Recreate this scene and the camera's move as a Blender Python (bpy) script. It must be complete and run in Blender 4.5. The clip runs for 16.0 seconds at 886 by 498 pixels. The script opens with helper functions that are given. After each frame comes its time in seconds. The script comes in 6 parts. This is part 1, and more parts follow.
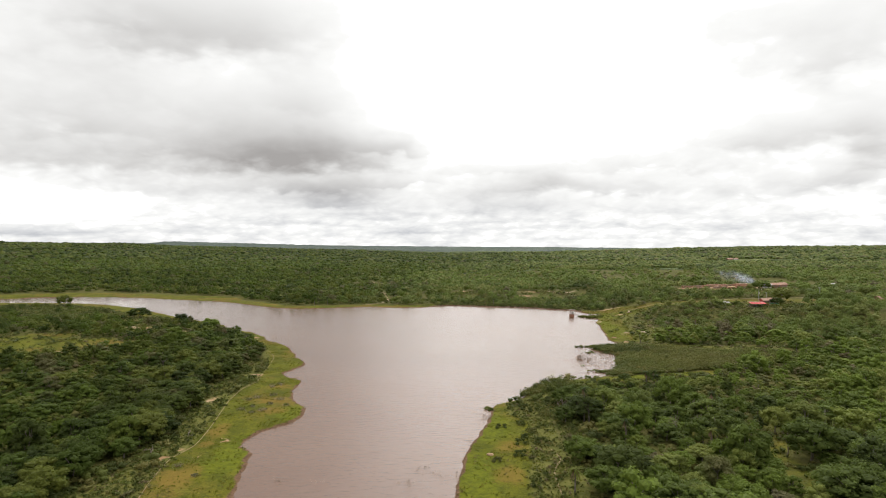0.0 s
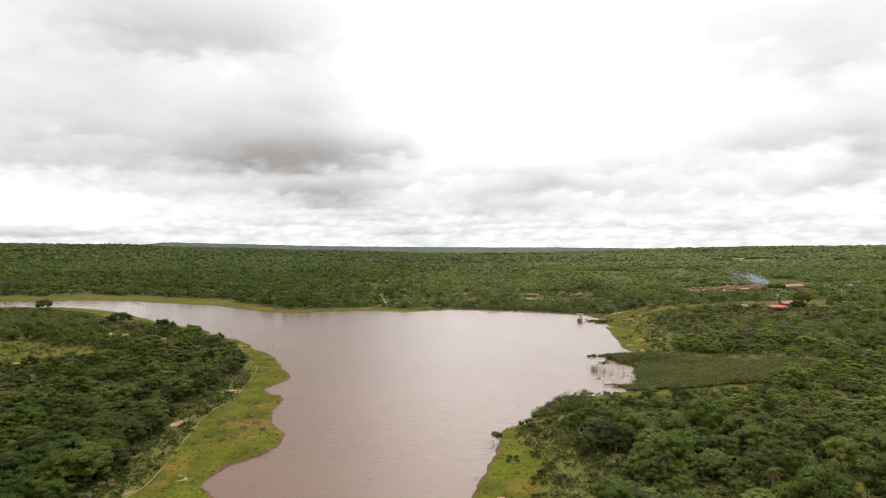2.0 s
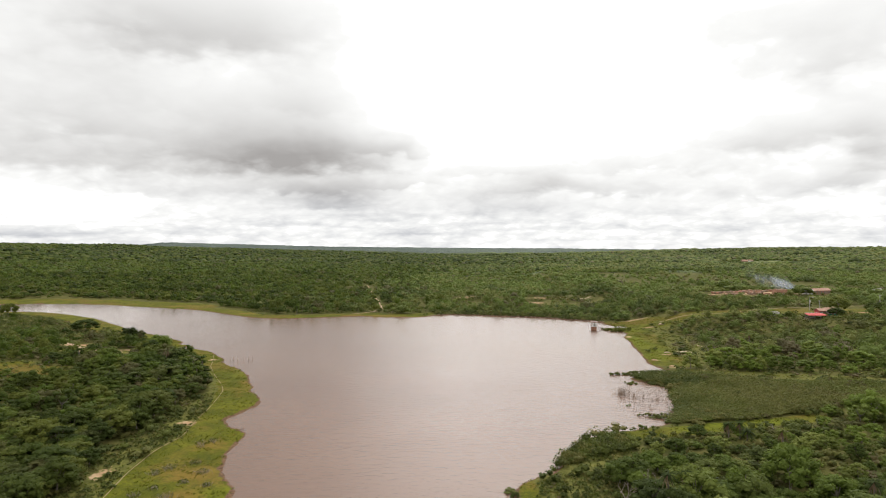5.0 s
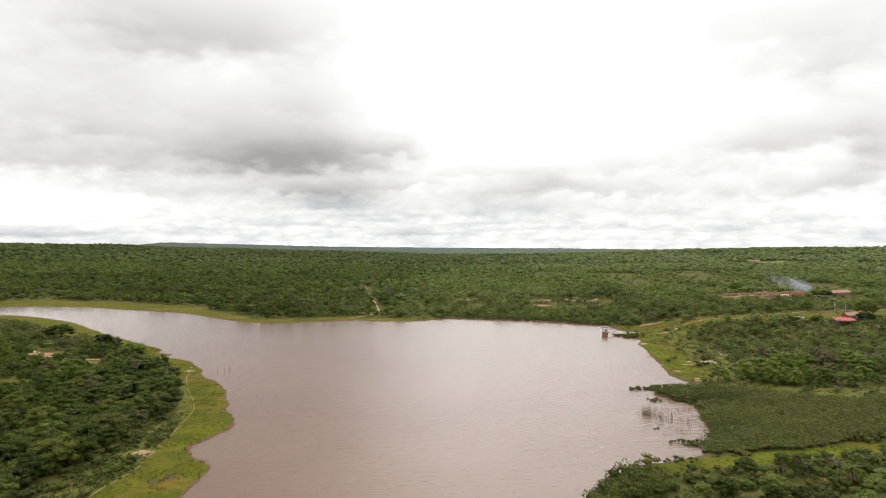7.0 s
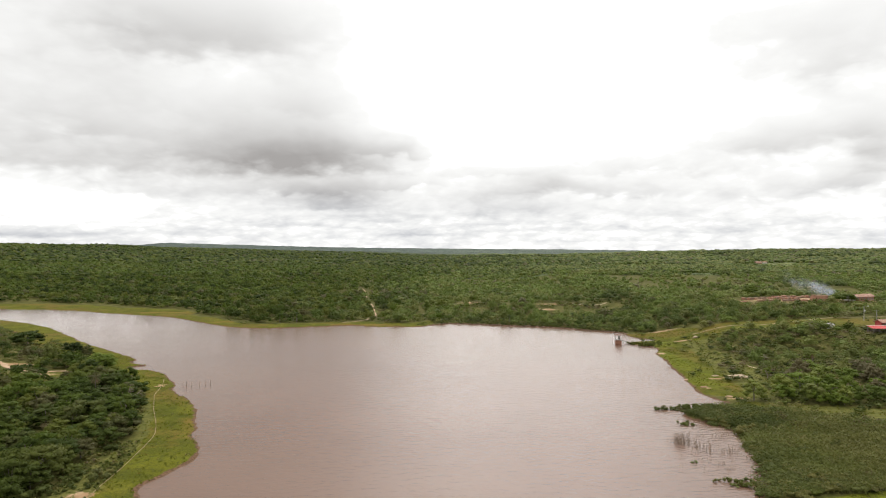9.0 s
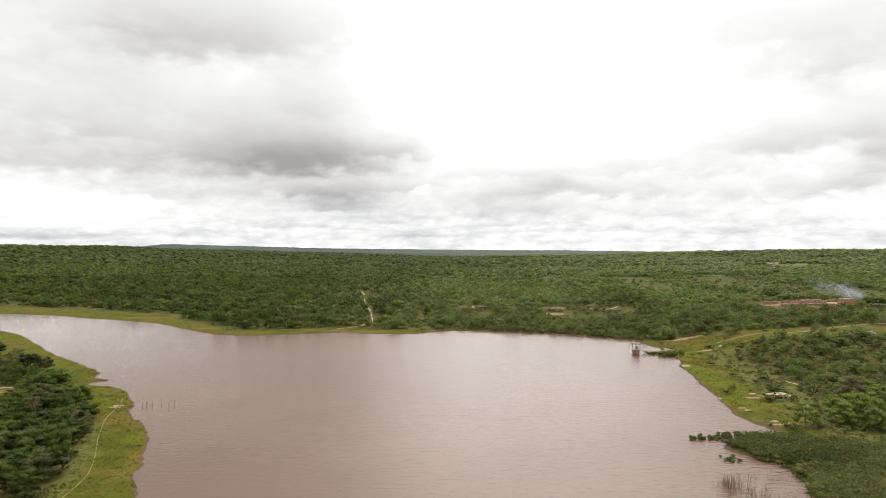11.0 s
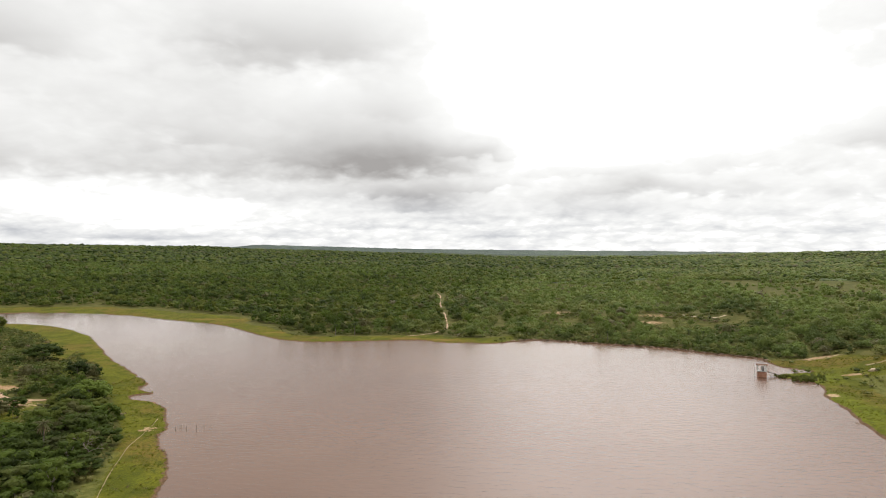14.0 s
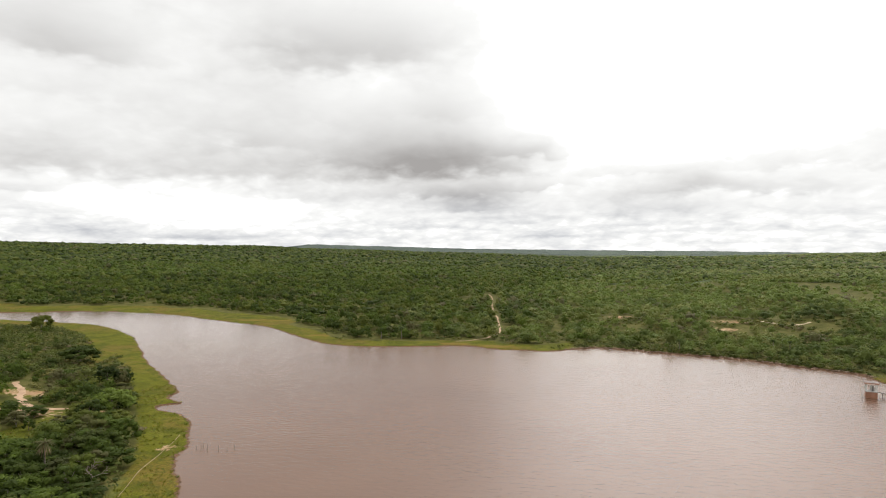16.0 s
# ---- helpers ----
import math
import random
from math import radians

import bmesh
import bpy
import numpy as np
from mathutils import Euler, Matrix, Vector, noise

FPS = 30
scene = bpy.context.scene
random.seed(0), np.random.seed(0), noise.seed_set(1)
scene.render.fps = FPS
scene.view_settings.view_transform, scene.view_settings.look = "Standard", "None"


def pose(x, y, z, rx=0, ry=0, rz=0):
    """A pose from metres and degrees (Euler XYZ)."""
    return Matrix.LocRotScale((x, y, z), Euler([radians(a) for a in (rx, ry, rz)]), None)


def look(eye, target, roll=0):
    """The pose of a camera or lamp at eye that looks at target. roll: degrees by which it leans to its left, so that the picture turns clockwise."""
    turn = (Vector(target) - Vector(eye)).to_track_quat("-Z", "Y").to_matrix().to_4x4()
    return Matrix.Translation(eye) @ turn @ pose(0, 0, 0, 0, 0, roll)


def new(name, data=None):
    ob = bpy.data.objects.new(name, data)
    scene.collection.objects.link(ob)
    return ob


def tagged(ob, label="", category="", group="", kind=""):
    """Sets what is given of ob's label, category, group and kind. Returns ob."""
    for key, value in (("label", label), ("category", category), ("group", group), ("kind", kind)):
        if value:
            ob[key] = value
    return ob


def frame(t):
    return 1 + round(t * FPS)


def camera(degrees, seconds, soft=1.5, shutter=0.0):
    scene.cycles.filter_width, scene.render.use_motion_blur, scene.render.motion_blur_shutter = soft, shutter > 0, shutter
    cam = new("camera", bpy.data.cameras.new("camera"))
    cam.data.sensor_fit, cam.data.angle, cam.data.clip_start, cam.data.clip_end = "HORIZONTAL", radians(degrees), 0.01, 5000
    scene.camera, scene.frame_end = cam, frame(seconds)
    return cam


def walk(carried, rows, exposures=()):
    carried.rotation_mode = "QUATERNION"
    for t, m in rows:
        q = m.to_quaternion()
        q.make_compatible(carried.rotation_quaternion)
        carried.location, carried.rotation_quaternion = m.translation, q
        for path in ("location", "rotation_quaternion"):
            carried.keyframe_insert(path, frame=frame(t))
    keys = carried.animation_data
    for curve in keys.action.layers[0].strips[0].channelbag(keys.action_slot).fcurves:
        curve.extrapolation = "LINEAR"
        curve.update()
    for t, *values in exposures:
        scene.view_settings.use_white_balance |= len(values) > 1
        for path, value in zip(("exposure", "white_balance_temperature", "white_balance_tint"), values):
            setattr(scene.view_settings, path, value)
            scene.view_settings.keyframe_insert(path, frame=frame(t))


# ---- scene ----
cam = camera(72.7, 16.0, soft=1.0)
PATH = [
    (0, (3.296, 14.394, 37.395), (3.303, 16.394, 37.392), -0.0),
    (0.5, (3.186, 19.141, 37.37), (3.194, 21.141, 37.367), -0.0),
    (1, (3.112, 23.897, 37.35), (3.121, 25.897, 37.348), -0.0),
    (1.5, (3.15, 28.692, 37.336), (3.159, 30.692, 37.334), -0.1),
    (2, (3.216, 33.442, 37.298), (3.224, 35.442, 37.297), -0.1),
    (2.5, (3.242, 38.205, 37.292), (3.25, 40.205, 37.293), -0.1),
    (3, (3.279, 42.965, 37.31), (3.286, 44.965, 37.31), -0.1),
    (3.5, (3.397, 47.698, 37.351), (3.405, 49.698, 37.352), -0.1),
    (4, (3.549, 52.412, 37.38), (3.555, 54.412, 37.381), -0.0),
    (6.5, (3.716, 75.698, 37.366), (3.72, 77.698, 37.367), 0.0),
    (7, (3.681, 80.353, 37.366), (3.685, 82.353, 37.367), 0.0),
    (7.5, (3.755, 85.034, 37.351), (3.758, 87.034, 37.352), 0.1),
    (8, (3.824, 89.688, 37.343), (3.826, 91.688, 37.344), 0.1),
    (8.5, (3.869, 94.396, 37.375), (3.871, 96.396, 37.378), 0.1),
    (9, (3.964, 99.293, 37.399), (3.964, 101.293, 37.403), 0.1),
    (11.5, (5.748, 126.059, 37.245), (5.724, 128.059, 37.253), -0.0),
    (12, (5.868, 130.922, 37.248), (5.815, 132.921, 37.256), -0.0),
    (12.5, (5.895, 135.446, 37.302), (5.792, 137.444, 37.311), -0.0),
    (13, (5.791, 139.772, 37.308), (5.628, 141.765, 37.318), 0.0),
    (13.5, (5.42, 144.121, 37.234), (5.199, 146.108, 37.244), 0.0),
    (14, (4.907, 148.583, 37.16), (4.628, 150.564, 37.169), 0.1),
    (14.5, (4.276, 153.037, 37.1), (3.942, 155.009, 37.109), 0.1),
    (15, (3.641, 157.49, 37.046), (3.25, 159.452, 37.055), 0.1),
    (15.5, (2.833, 161.827, 36.992), (2.402, 163.78, 37.0), 0.1),
    (16, (1.904, 166.035, 36.938), (1.458, 167.985, 36.946), 0.2),
]
walk(cam, [(t, look(eye, target, roll)) for t, eye, target, roll in PATH])

# ---- world: overcast sky, one wide soft sun ----
SUN_AZ, SUN_EL = 10.0, 52.0
world = bpy.data.worlds.new("overcast_sky")
scene.world = world
world.use_nodes = True


class Nodes:
    """Short calls for node trees."""

    def __init__(self, tree):
        self.tree = tree
        tree.nodes.clear()

    def add(self, kind, **values):
        node = self.tree.nodes.new(kind)
        for key, value in values.items():
            if key == "op":
                node.operation = value
            elif key == "dims":
                node.noise_dimensions = value
            elif key == "blend":
                node.blend_type = value
            elif key == "data":
                node.data_type = value
            elif key == "sky":
                node.sky_type = value
            elif key == "attr":
                node.attribute_name = value
        return node

    def link(self, a, b):
        self.tree.links.new(a, b)

    def put(self, value, socket):
        if isinstance(value, bpy.types.NodeSocket):
            self.link(value, socket)
        else:
            socket.default_value = value

    def math(self, op, a, b=0.0, c=0.0, clamp=False):
        n = self.add("ShaderNodeMath", op=op)
        n.use_clamp = clamp
        for k, v in enumerate((a, b, c)):
            self.put(v, n.inputs[k])
        return n.outputs[0]

    def vmath(self, op, a, b=(0, 0, 0)):
        n = self.add("ShaderNodeVectorMath", op=op)
        self.put(a, n.inputs[0])
        if op == "SCALE":
            self.put(b, n.inputs["Scale"])
        else:
            self.put(b, n.inputs[1])
        return n.outputs[0]

    def noise(self, vector, scale, detail=4.0, rough=0.55, distort=0.0):
        n = self.add("ShaderNodeTexNoise")
        if vector is not None:
            self.link(vector, n.inputs["Vector"])
        n.inputs["Scale"].default_value = scale
        n.inputs["Detail"].default_value = detail
        n.inputs["Roughness"].default_value = rough
        n.inputs["Distortion"].default_value = distort
        return n.outputs["Fac"]

    def span(self, value, lo, hi, out_lo=0.0, out_hi=1.0, smooth=True):
        n = self.add("ShaderNodeMapRange")
        n.interpolation_type = "SMOOTHSTEP" if smooth else "LINEAR"
        for k, v in enumerate((value, lo, hi, out_lo, out_hi)):
            self.put(v, n.inputs[k])
        return n.outputs[0]

    def mix(self, fac, a, b, blend="MIX"):
        n = self.add("ShaderNodeMix", data="RGBA", blend=blend)
        self.put(fac, n.inputs[0])
        for value, k in ((a, 6), (b, 7)):
            self.put(value if isinstance(value, bpy.types.NodeSocket) else (*value, 1.0), n.inputs[k])
        return n.outputs[2]


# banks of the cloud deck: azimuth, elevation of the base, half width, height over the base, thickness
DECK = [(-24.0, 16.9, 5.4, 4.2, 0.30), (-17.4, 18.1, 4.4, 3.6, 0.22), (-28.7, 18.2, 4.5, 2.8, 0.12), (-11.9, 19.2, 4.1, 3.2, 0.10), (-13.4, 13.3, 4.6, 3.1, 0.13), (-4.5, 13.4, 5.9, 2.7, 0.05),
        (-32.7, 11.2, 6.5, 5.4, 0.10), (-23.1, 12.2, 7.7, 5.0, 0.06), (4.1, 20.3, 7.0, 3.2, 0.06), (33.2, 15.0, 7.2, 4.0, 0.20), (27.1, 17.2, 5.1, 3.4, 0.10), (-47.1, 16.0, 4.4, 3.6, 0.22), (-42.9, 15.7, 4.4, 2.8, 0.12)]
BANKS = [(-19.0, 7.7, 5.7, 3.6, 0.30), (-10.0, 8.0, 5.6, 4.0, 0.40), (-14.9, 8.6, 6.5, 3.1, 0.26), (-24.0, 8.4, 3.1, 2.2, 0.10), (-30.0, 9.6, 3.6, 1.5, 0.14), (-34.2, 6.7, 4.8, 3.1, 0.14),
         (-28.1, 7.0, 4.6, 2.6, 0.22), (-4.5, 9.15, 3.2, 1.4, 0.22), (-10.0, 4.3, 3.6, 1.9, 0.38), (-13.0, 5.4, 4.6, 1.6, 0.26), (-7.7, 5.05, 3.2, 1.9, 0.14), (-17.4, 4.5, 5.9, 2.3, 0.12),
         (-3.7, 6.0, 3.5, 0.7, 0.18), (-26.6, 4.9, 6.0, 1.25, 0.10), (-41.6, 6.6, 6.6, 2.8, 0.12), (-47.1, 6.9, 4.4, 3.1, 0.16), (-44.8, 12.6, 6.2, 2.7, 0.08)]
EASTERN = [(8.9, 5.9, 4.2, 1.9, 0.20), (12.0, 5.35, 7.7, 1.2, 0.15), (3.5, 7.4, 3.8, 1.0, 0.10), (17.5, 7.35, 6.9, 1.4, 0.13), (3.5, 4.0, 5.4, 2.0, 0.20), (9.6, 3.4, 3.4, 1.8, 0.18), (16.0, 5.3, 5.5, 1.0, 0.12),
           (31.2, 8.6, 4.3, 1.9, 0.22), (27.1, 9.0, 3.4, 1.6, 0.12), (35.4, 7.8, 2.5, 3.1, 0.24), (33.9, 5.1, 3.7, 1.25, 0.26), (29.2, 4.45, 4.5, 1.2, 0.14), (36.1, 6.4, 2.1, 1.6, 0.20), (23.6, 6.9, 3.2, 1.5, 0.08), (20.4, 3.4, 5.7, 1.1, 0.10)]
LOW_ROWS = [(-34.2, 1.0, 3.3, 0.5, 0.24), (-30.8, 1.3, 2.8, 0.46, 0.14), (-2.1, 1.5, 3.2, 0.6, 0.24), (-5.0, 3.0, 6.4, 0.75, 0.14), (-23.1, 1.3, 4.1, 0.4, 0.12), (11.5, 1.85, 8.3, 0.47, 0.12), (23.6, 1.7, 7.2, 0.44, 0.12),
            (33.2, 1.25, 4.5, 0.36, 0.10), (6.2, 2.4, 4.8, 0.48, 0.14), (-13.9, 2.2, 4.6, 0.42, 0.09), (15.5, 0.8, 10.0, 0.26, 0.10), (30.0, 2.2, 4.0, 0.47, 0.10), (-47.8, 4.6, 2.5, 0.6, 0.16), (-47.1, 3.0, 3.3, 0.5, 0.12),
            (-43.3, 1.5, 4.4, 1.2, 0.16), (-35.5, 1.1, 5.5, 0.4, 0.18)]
# last entry: unseen bright patch overhead, added to brighten the water's reflection
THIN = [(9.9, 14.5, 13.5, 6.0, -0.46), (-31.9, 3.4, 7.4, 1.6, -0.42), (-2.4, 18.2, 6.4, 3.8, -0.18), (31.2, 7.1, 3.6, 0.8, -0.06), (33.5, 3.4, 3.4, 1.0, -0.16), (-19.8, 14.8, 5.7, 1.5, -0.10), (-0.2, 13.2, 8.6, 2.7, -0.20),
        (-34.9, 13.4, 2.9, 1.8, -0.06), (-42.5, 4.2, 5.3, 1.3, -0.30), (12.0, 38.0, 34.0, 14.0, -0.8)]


def sky_nodes():
    n = Nodes(world.node_tree)
    way = n.add("ShaderNodeTexCoord").outputs["Generated"]
    sep = n.add("ShaderNodeSeparateXYZ")
    n.link(way, sep.inputs[0])
    x, y, z = sep.outputs
    az = n.math("MULTIPLY", n.math("ARCTAN2", x, y), 180 / math.pi)
    el = n.math("MULTIPLY", n.math("ARCSINE", z), 180 / math.pi)

    def plane(wide, tall, lift=0.0):
        """Azimuth and elevation as a flat sheet, stretched to the clouds' shape."""
        flat = n.add("ShaderNodeCombineXYZ")
        n.link(n.math("MULTIPLY", az, 1 / wide), flat.inputs[0])
        n.link(n.math("MULTIPLY", n.math("ADD", el, lift), 1 / tall), flat.inputs[1])
        return flat.outputs[0]

    def billow(wide, tall, smooth=0.6):
        """Rounded heads of cumulus: low at the middle of each head."""
        v = n.add("ShaderNodeTexVoronoi")
        v.feature = "SMOOTH_F1"
        twist = n.noise(plane(wide * 1.3, tall * 1.3), 1.0, 3.0, 0.5)
        shift = n.add("ShaderNodeCombineXYZ")
        n.link(twist, shift.inputs[0])
        n.link(twist, shift.inputs[1])
        n.link(n.vmath("ADD", plane(wide, tall), shift.outputs[0]), v.inputs["Vector"])
        v.inputs["Scale"].default_value = 1.0
        v.inputs["Detail"].default_value = 2.5
        v.inputs["Roughness"].default_value = 0.55
        v.inputs["Smoothness"].default_value = smooth
        return n.math("SUBTRACT", v.outputs["Distance"], 0.90)

    soft = n.math("SUBTRACT", n.noise(plane(7.0, 4.6), 1.0, 5.0, 0.45), 0.5)
    wisp = n.math("SUBTRACT", n.noise(plane(3.0, 1.5), 1.0, 5.0, 0.5), 0.5)
    high, mid, low = billow(6.0, 3.4), billow(2.6, 1.1), billow(1.7, 0.5)
    # the outlines of the banks billow, less so towards the horizon
    warp = n.span(el, 0.0, 9.0, 0.10, 1.0)
    near = n.span(el, 1.0, 5.0, 0.0, 1.0)
    a = n.math("ADD", az, n.math("MULTIPLY", n.math("ADD", n.math("MULTIPLY", soft, 6.0), n.math("MULTIPLY", wisp, 3.0)), warp))
    e = n.math("ADD", el, n.math("ADD", n.math("MULTIPLY", n.math("ADD", n.math("MULTIPLY", high, 1.5), n.math("MULTIPLY", soft, 2.4)), warp), n.math("MULTIPLY", n.math("MULTIPLY", mid, 0.55), near)))
    dark = n.math("ADD", n.span(az, 4.0, -22.0, 0.0, 0.10), n.span(el, 10.0, 4.0, 0.0, 0.0))
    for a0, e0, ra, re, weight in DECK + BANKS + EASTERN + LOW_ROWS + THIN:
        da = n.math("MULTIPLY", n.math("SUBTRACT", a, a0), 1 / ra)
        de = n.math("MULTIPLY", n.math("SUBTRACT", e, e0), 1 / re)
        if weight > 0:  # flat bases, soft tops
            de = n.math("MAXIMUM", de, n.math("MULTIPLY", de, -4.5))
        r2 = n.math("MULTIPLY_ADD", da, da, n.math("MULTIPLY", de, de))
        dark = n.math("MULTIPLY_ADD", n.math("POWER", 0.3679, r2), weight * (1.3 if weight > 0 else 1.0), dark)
    lumps = n.math("MULTIPLY", n.math("ADD", n.math("MULTIPLY", soft, 0.30), n.math("MULTIPLY", high, 0.16)), n.span(el, 3.0, 10.0, 0.3, 1.0))
    heaps = n.math("MULTIPLY", n.math("ADD", n.math("MULTIPLY", mid, 0.30), n.math("MULTIPLY", wisp, 0.25)), n.span(el, 4.0, 13.0, 0.9, 0.25))
    rows = n.math("MULTIPLY", n.math("MULTIPLY", low, 0.40), n.span(el, 2.0, 5.0, 1.0, 0.0))
    depth = n.math("ADD", dark, n.math("ADD", lumps, n.math("ADD", heaps, rows)))
    cover = n.span(depth, 0.0, 0.9, 0.0, 1.0, smooth=False)
    # grey with a warm cast overhead, bluish low down
    grey = n.mix(n.span(el, 1.5, 7.0), (0.40, 0.42, 0.47), (0.40, 0.385, 0.375))
    tone = n.mix(cover, (0.985, 0.985, 0.972), grey)
    # thin cloud before the hidden sun glows past white
    glow = n.span(depth, 0.0, -0.5, 1.0, GLOW, smooth=False)
    tone = n.mix(1.0, tone, n.vmath("SCALE", (1.0, 1.0, 1.0), glow), "MULTIPLY")
    # an overcast sky grows brighter towards the zenith
    rise = n.span(el, 24.0, 75.0, 1.0, ZENITH)
    tone = n.mix(1.0, tone, n.vmath("SCALE", (1.0, 1.0, 1.0), rise), "MULTIPLY")
    blue = n.add("ShaderNodeTexSky", sky="NISHITA")
    blue.sun_disc = False
    blue.sun_elevation, blue.sun_rotation = radians(SUN_EL), radians(SUN_AZ)
    # a veil of thin haze lies over the whole sky
    clear = n.mix(1.0, blue.outputs[0], (0.1, 0.1, 0.1), "MULTIPLY")
    gap = n.span(depth, -0.9, -1.6, 0.0, 0.2)
    out = n.add("ShaderNodeOutputWorld")
    back = n.add("ShaderNodeBackground")
    n.link(n.mix(gap, tone, clear), back.inputs[0])
    back.inputs[1].default_value = SKY
    n.link(back.outputs[0], out.inputs[0])


ZENITH, SKY, GLOW = 2.0, 1.0, 3.4
sky_nodes()
sun = new("sun", bpy.data.lights.new("sun", "SUN"))
sun.data.energy, sun.data.angle, sun.data.color = 1.0, radians(25), (1.0, 0.96, 0.9)
sun.matrix_world = look((0, 0, 400), (-math.sin(radians(SUN_AZ)) * 300, -math.cos(radians(SUN_AZ)) * 300, 400 - 300 * math.tan(radians(SUN_EL))))


# ---- materials ----
def surface(name, rough=0.8):
    m = bpy.data.materials.new(name)
    m.use_nodes = True
    n = Nodes(m.node_tree)
    out = n.add("ShaderNodeOutputMaterial")
    bsdf = n.add("ShaderNodeBsdfPrincipled")
    bsdf.inputs["Roughness"].default_value = rough
    n.link(bsdf.outputs[0], out.inputs[0])
    return m, n, bsdf


def bump(n, bsdf, height, strength, distance):
    b = n.add("ShaderNodeBump")
    b.inputs["Strength"].default_value = strength
    b.inputs["Distance"].default_value = distance
    n.link(height, b.inputs["Height"])
    n.link(b.outputs[0], bsdf.inputs["Normal"])


def place(n):
    return n.add("ShaderNodeNewGeometry").outputs["Position"]


def leaf_material(name, dark, light, warm, dry, swathes=0.0):
    """Foliage: the tint of each plant, its leaves' own variation, and patches of drier growth."""
    m, n, bsdf = surface(name, 0.75)
    geo = n.add("ShaderNodeNewGeometry")
    tint = n.add("ShaderNodeAttribute", attr="tint").outputs["Fac"]
    own = n.add("ShaderNodeObjectInfo").outputs["Random"]
    isle = geo.outputs["Random Per Island"]
    which = n.math("ADD", tint, n.math("MULTIPLY", n.math("SUBTRACT", own, 0.5), 0.3), clamp=True)
    patch = n.noise(geo.outputs["Position"], 0.012, 3.0, 0.6)
    base = n.mix(n.math("ADD", n.math("MULTIPLY", which, 0.8), n.math("MULTIPLY", isle, 0.2)), dark, light)
    stand = n.noise(geo.outputs["Position"], 0.03, 4.0, 0.6)
    base = n.mix(n.span(stand, 0.52, 0.72, 0.0, 0.6), base, light)
    base = n.mix(n.span(stand, 0.45, 0.28, 0.0, 0.5), base, dark)
    base = n.mix(n.span(n.math("ADD", n.math("FRACT", n.math("MULTIPLY", which, 7.31)), n.math("MULTIPLY", patch, 0.4)), 0.86, 1.15), base, warm)
    base = n.mix(n.span(n.math("ADD", n.math("FRACT", n.math("MULTIPLY", which, 13.7)), n.math("MULTIPLY", n.math("SUBTRACT", patch, 0.5), 0.7)), 0.91, 1.0), base, dry)
    # whole stands run lighter or darker than their neighbours
    swathe = n.noise(geo.outputs["Position"], 0.016, 4.0, 0.62, 0.4)
    base = n.mix(n.span(swathe, 0.50, 0.68, 0.0, swathes), base, warm)
    base = n.mix(n.span(swathe, 0.46, 0.30, 0.0, swathes), base, dark)
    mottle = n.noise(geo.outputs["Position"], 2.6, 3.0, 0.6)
    # dark mottle puts the shaded gaps between leaves into the colour
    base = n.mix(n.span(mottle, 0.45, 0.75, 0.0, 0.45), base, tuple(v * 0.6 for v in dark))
    n.link(base, bsdf.inputs["Base Color"])
    bsdf.inputs["Specular IOR Level"].default_value = 0.16
    bump(n, bsdf, n.math("ADD", mottle, n.math("MULTIPLY", n.noise(geo.outputs["Position"], 0.9, 3.0, 0.6), 1.2)), 0.5, 0.25)
    thin = n.add("ShaderNodeBsdfTranslucent")
    n.link(base, thin.inputs[0])
    both = n.add("ShaderNodeMixShader")
    both.inputs[0].default_value = 0.38
    n.link(bsdf.outputs[0], both.inputs[1])
    n.link(thin.outputs[0], both.inputs[2])
    out = [k for k in n.tree.nodes if k.type == "OUTPUT_MATERIAL"][0]
    n.link(both.outputs[0], out.inputs[0])
    return m


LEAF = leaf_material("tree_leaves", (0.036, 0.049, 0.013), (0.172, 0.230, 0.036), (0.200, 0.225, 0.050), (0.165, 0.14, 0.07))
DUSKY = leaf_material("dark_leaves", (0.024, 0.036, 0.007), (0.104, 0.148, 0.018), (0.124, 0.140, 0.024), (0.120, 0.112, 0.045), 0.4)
# PALE: leaf colour lifted and blued for distance haze; the dam bushes share it
PALE = leaf_material("pale_hazed_leaves", (0.044, 0.060, 0.018), (0.190, 0.245, 0.055), (0.205, 0.215, 0.064), (0.17, 0.15, 0.08), 0.7)
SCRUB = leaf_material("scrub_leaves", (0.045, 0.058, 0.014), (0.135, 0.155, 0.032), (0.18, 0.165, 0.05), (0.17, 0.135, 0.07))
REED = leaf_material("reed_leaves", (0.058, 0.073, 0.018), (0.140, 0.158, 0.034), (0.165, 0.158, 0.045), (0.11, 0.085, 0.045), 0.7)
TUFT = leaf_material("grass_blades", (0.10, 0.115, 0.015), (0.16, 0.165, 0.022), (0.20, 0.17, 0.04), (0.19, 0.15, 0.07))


def plain(name, a, b, scale, rough=0.85, relief=0.4, depth=0.02, metal=0.0):
    """Two tones mixed at a coarse and a fine scale, with relief."""
    m, n, bsdf = surface(name, rough)
    p = place(n)
    f = n.math("ADD", n.math("MULTIPLY", n.noise(p, scale, 5.0, 0.6), 0.6), n.math("MULTIPLY", n.noise(p, scale * 9, 4.0, 0.6), 0.4))
    n.link(n.mix(n.span(f, 0.35, 0.65), a, b), bsdf.inputs["Base Color"])
    bsdf.inputs["Metallic"].default_value = metal
    bump(n, bsdf, f, relief, depth)
    return m


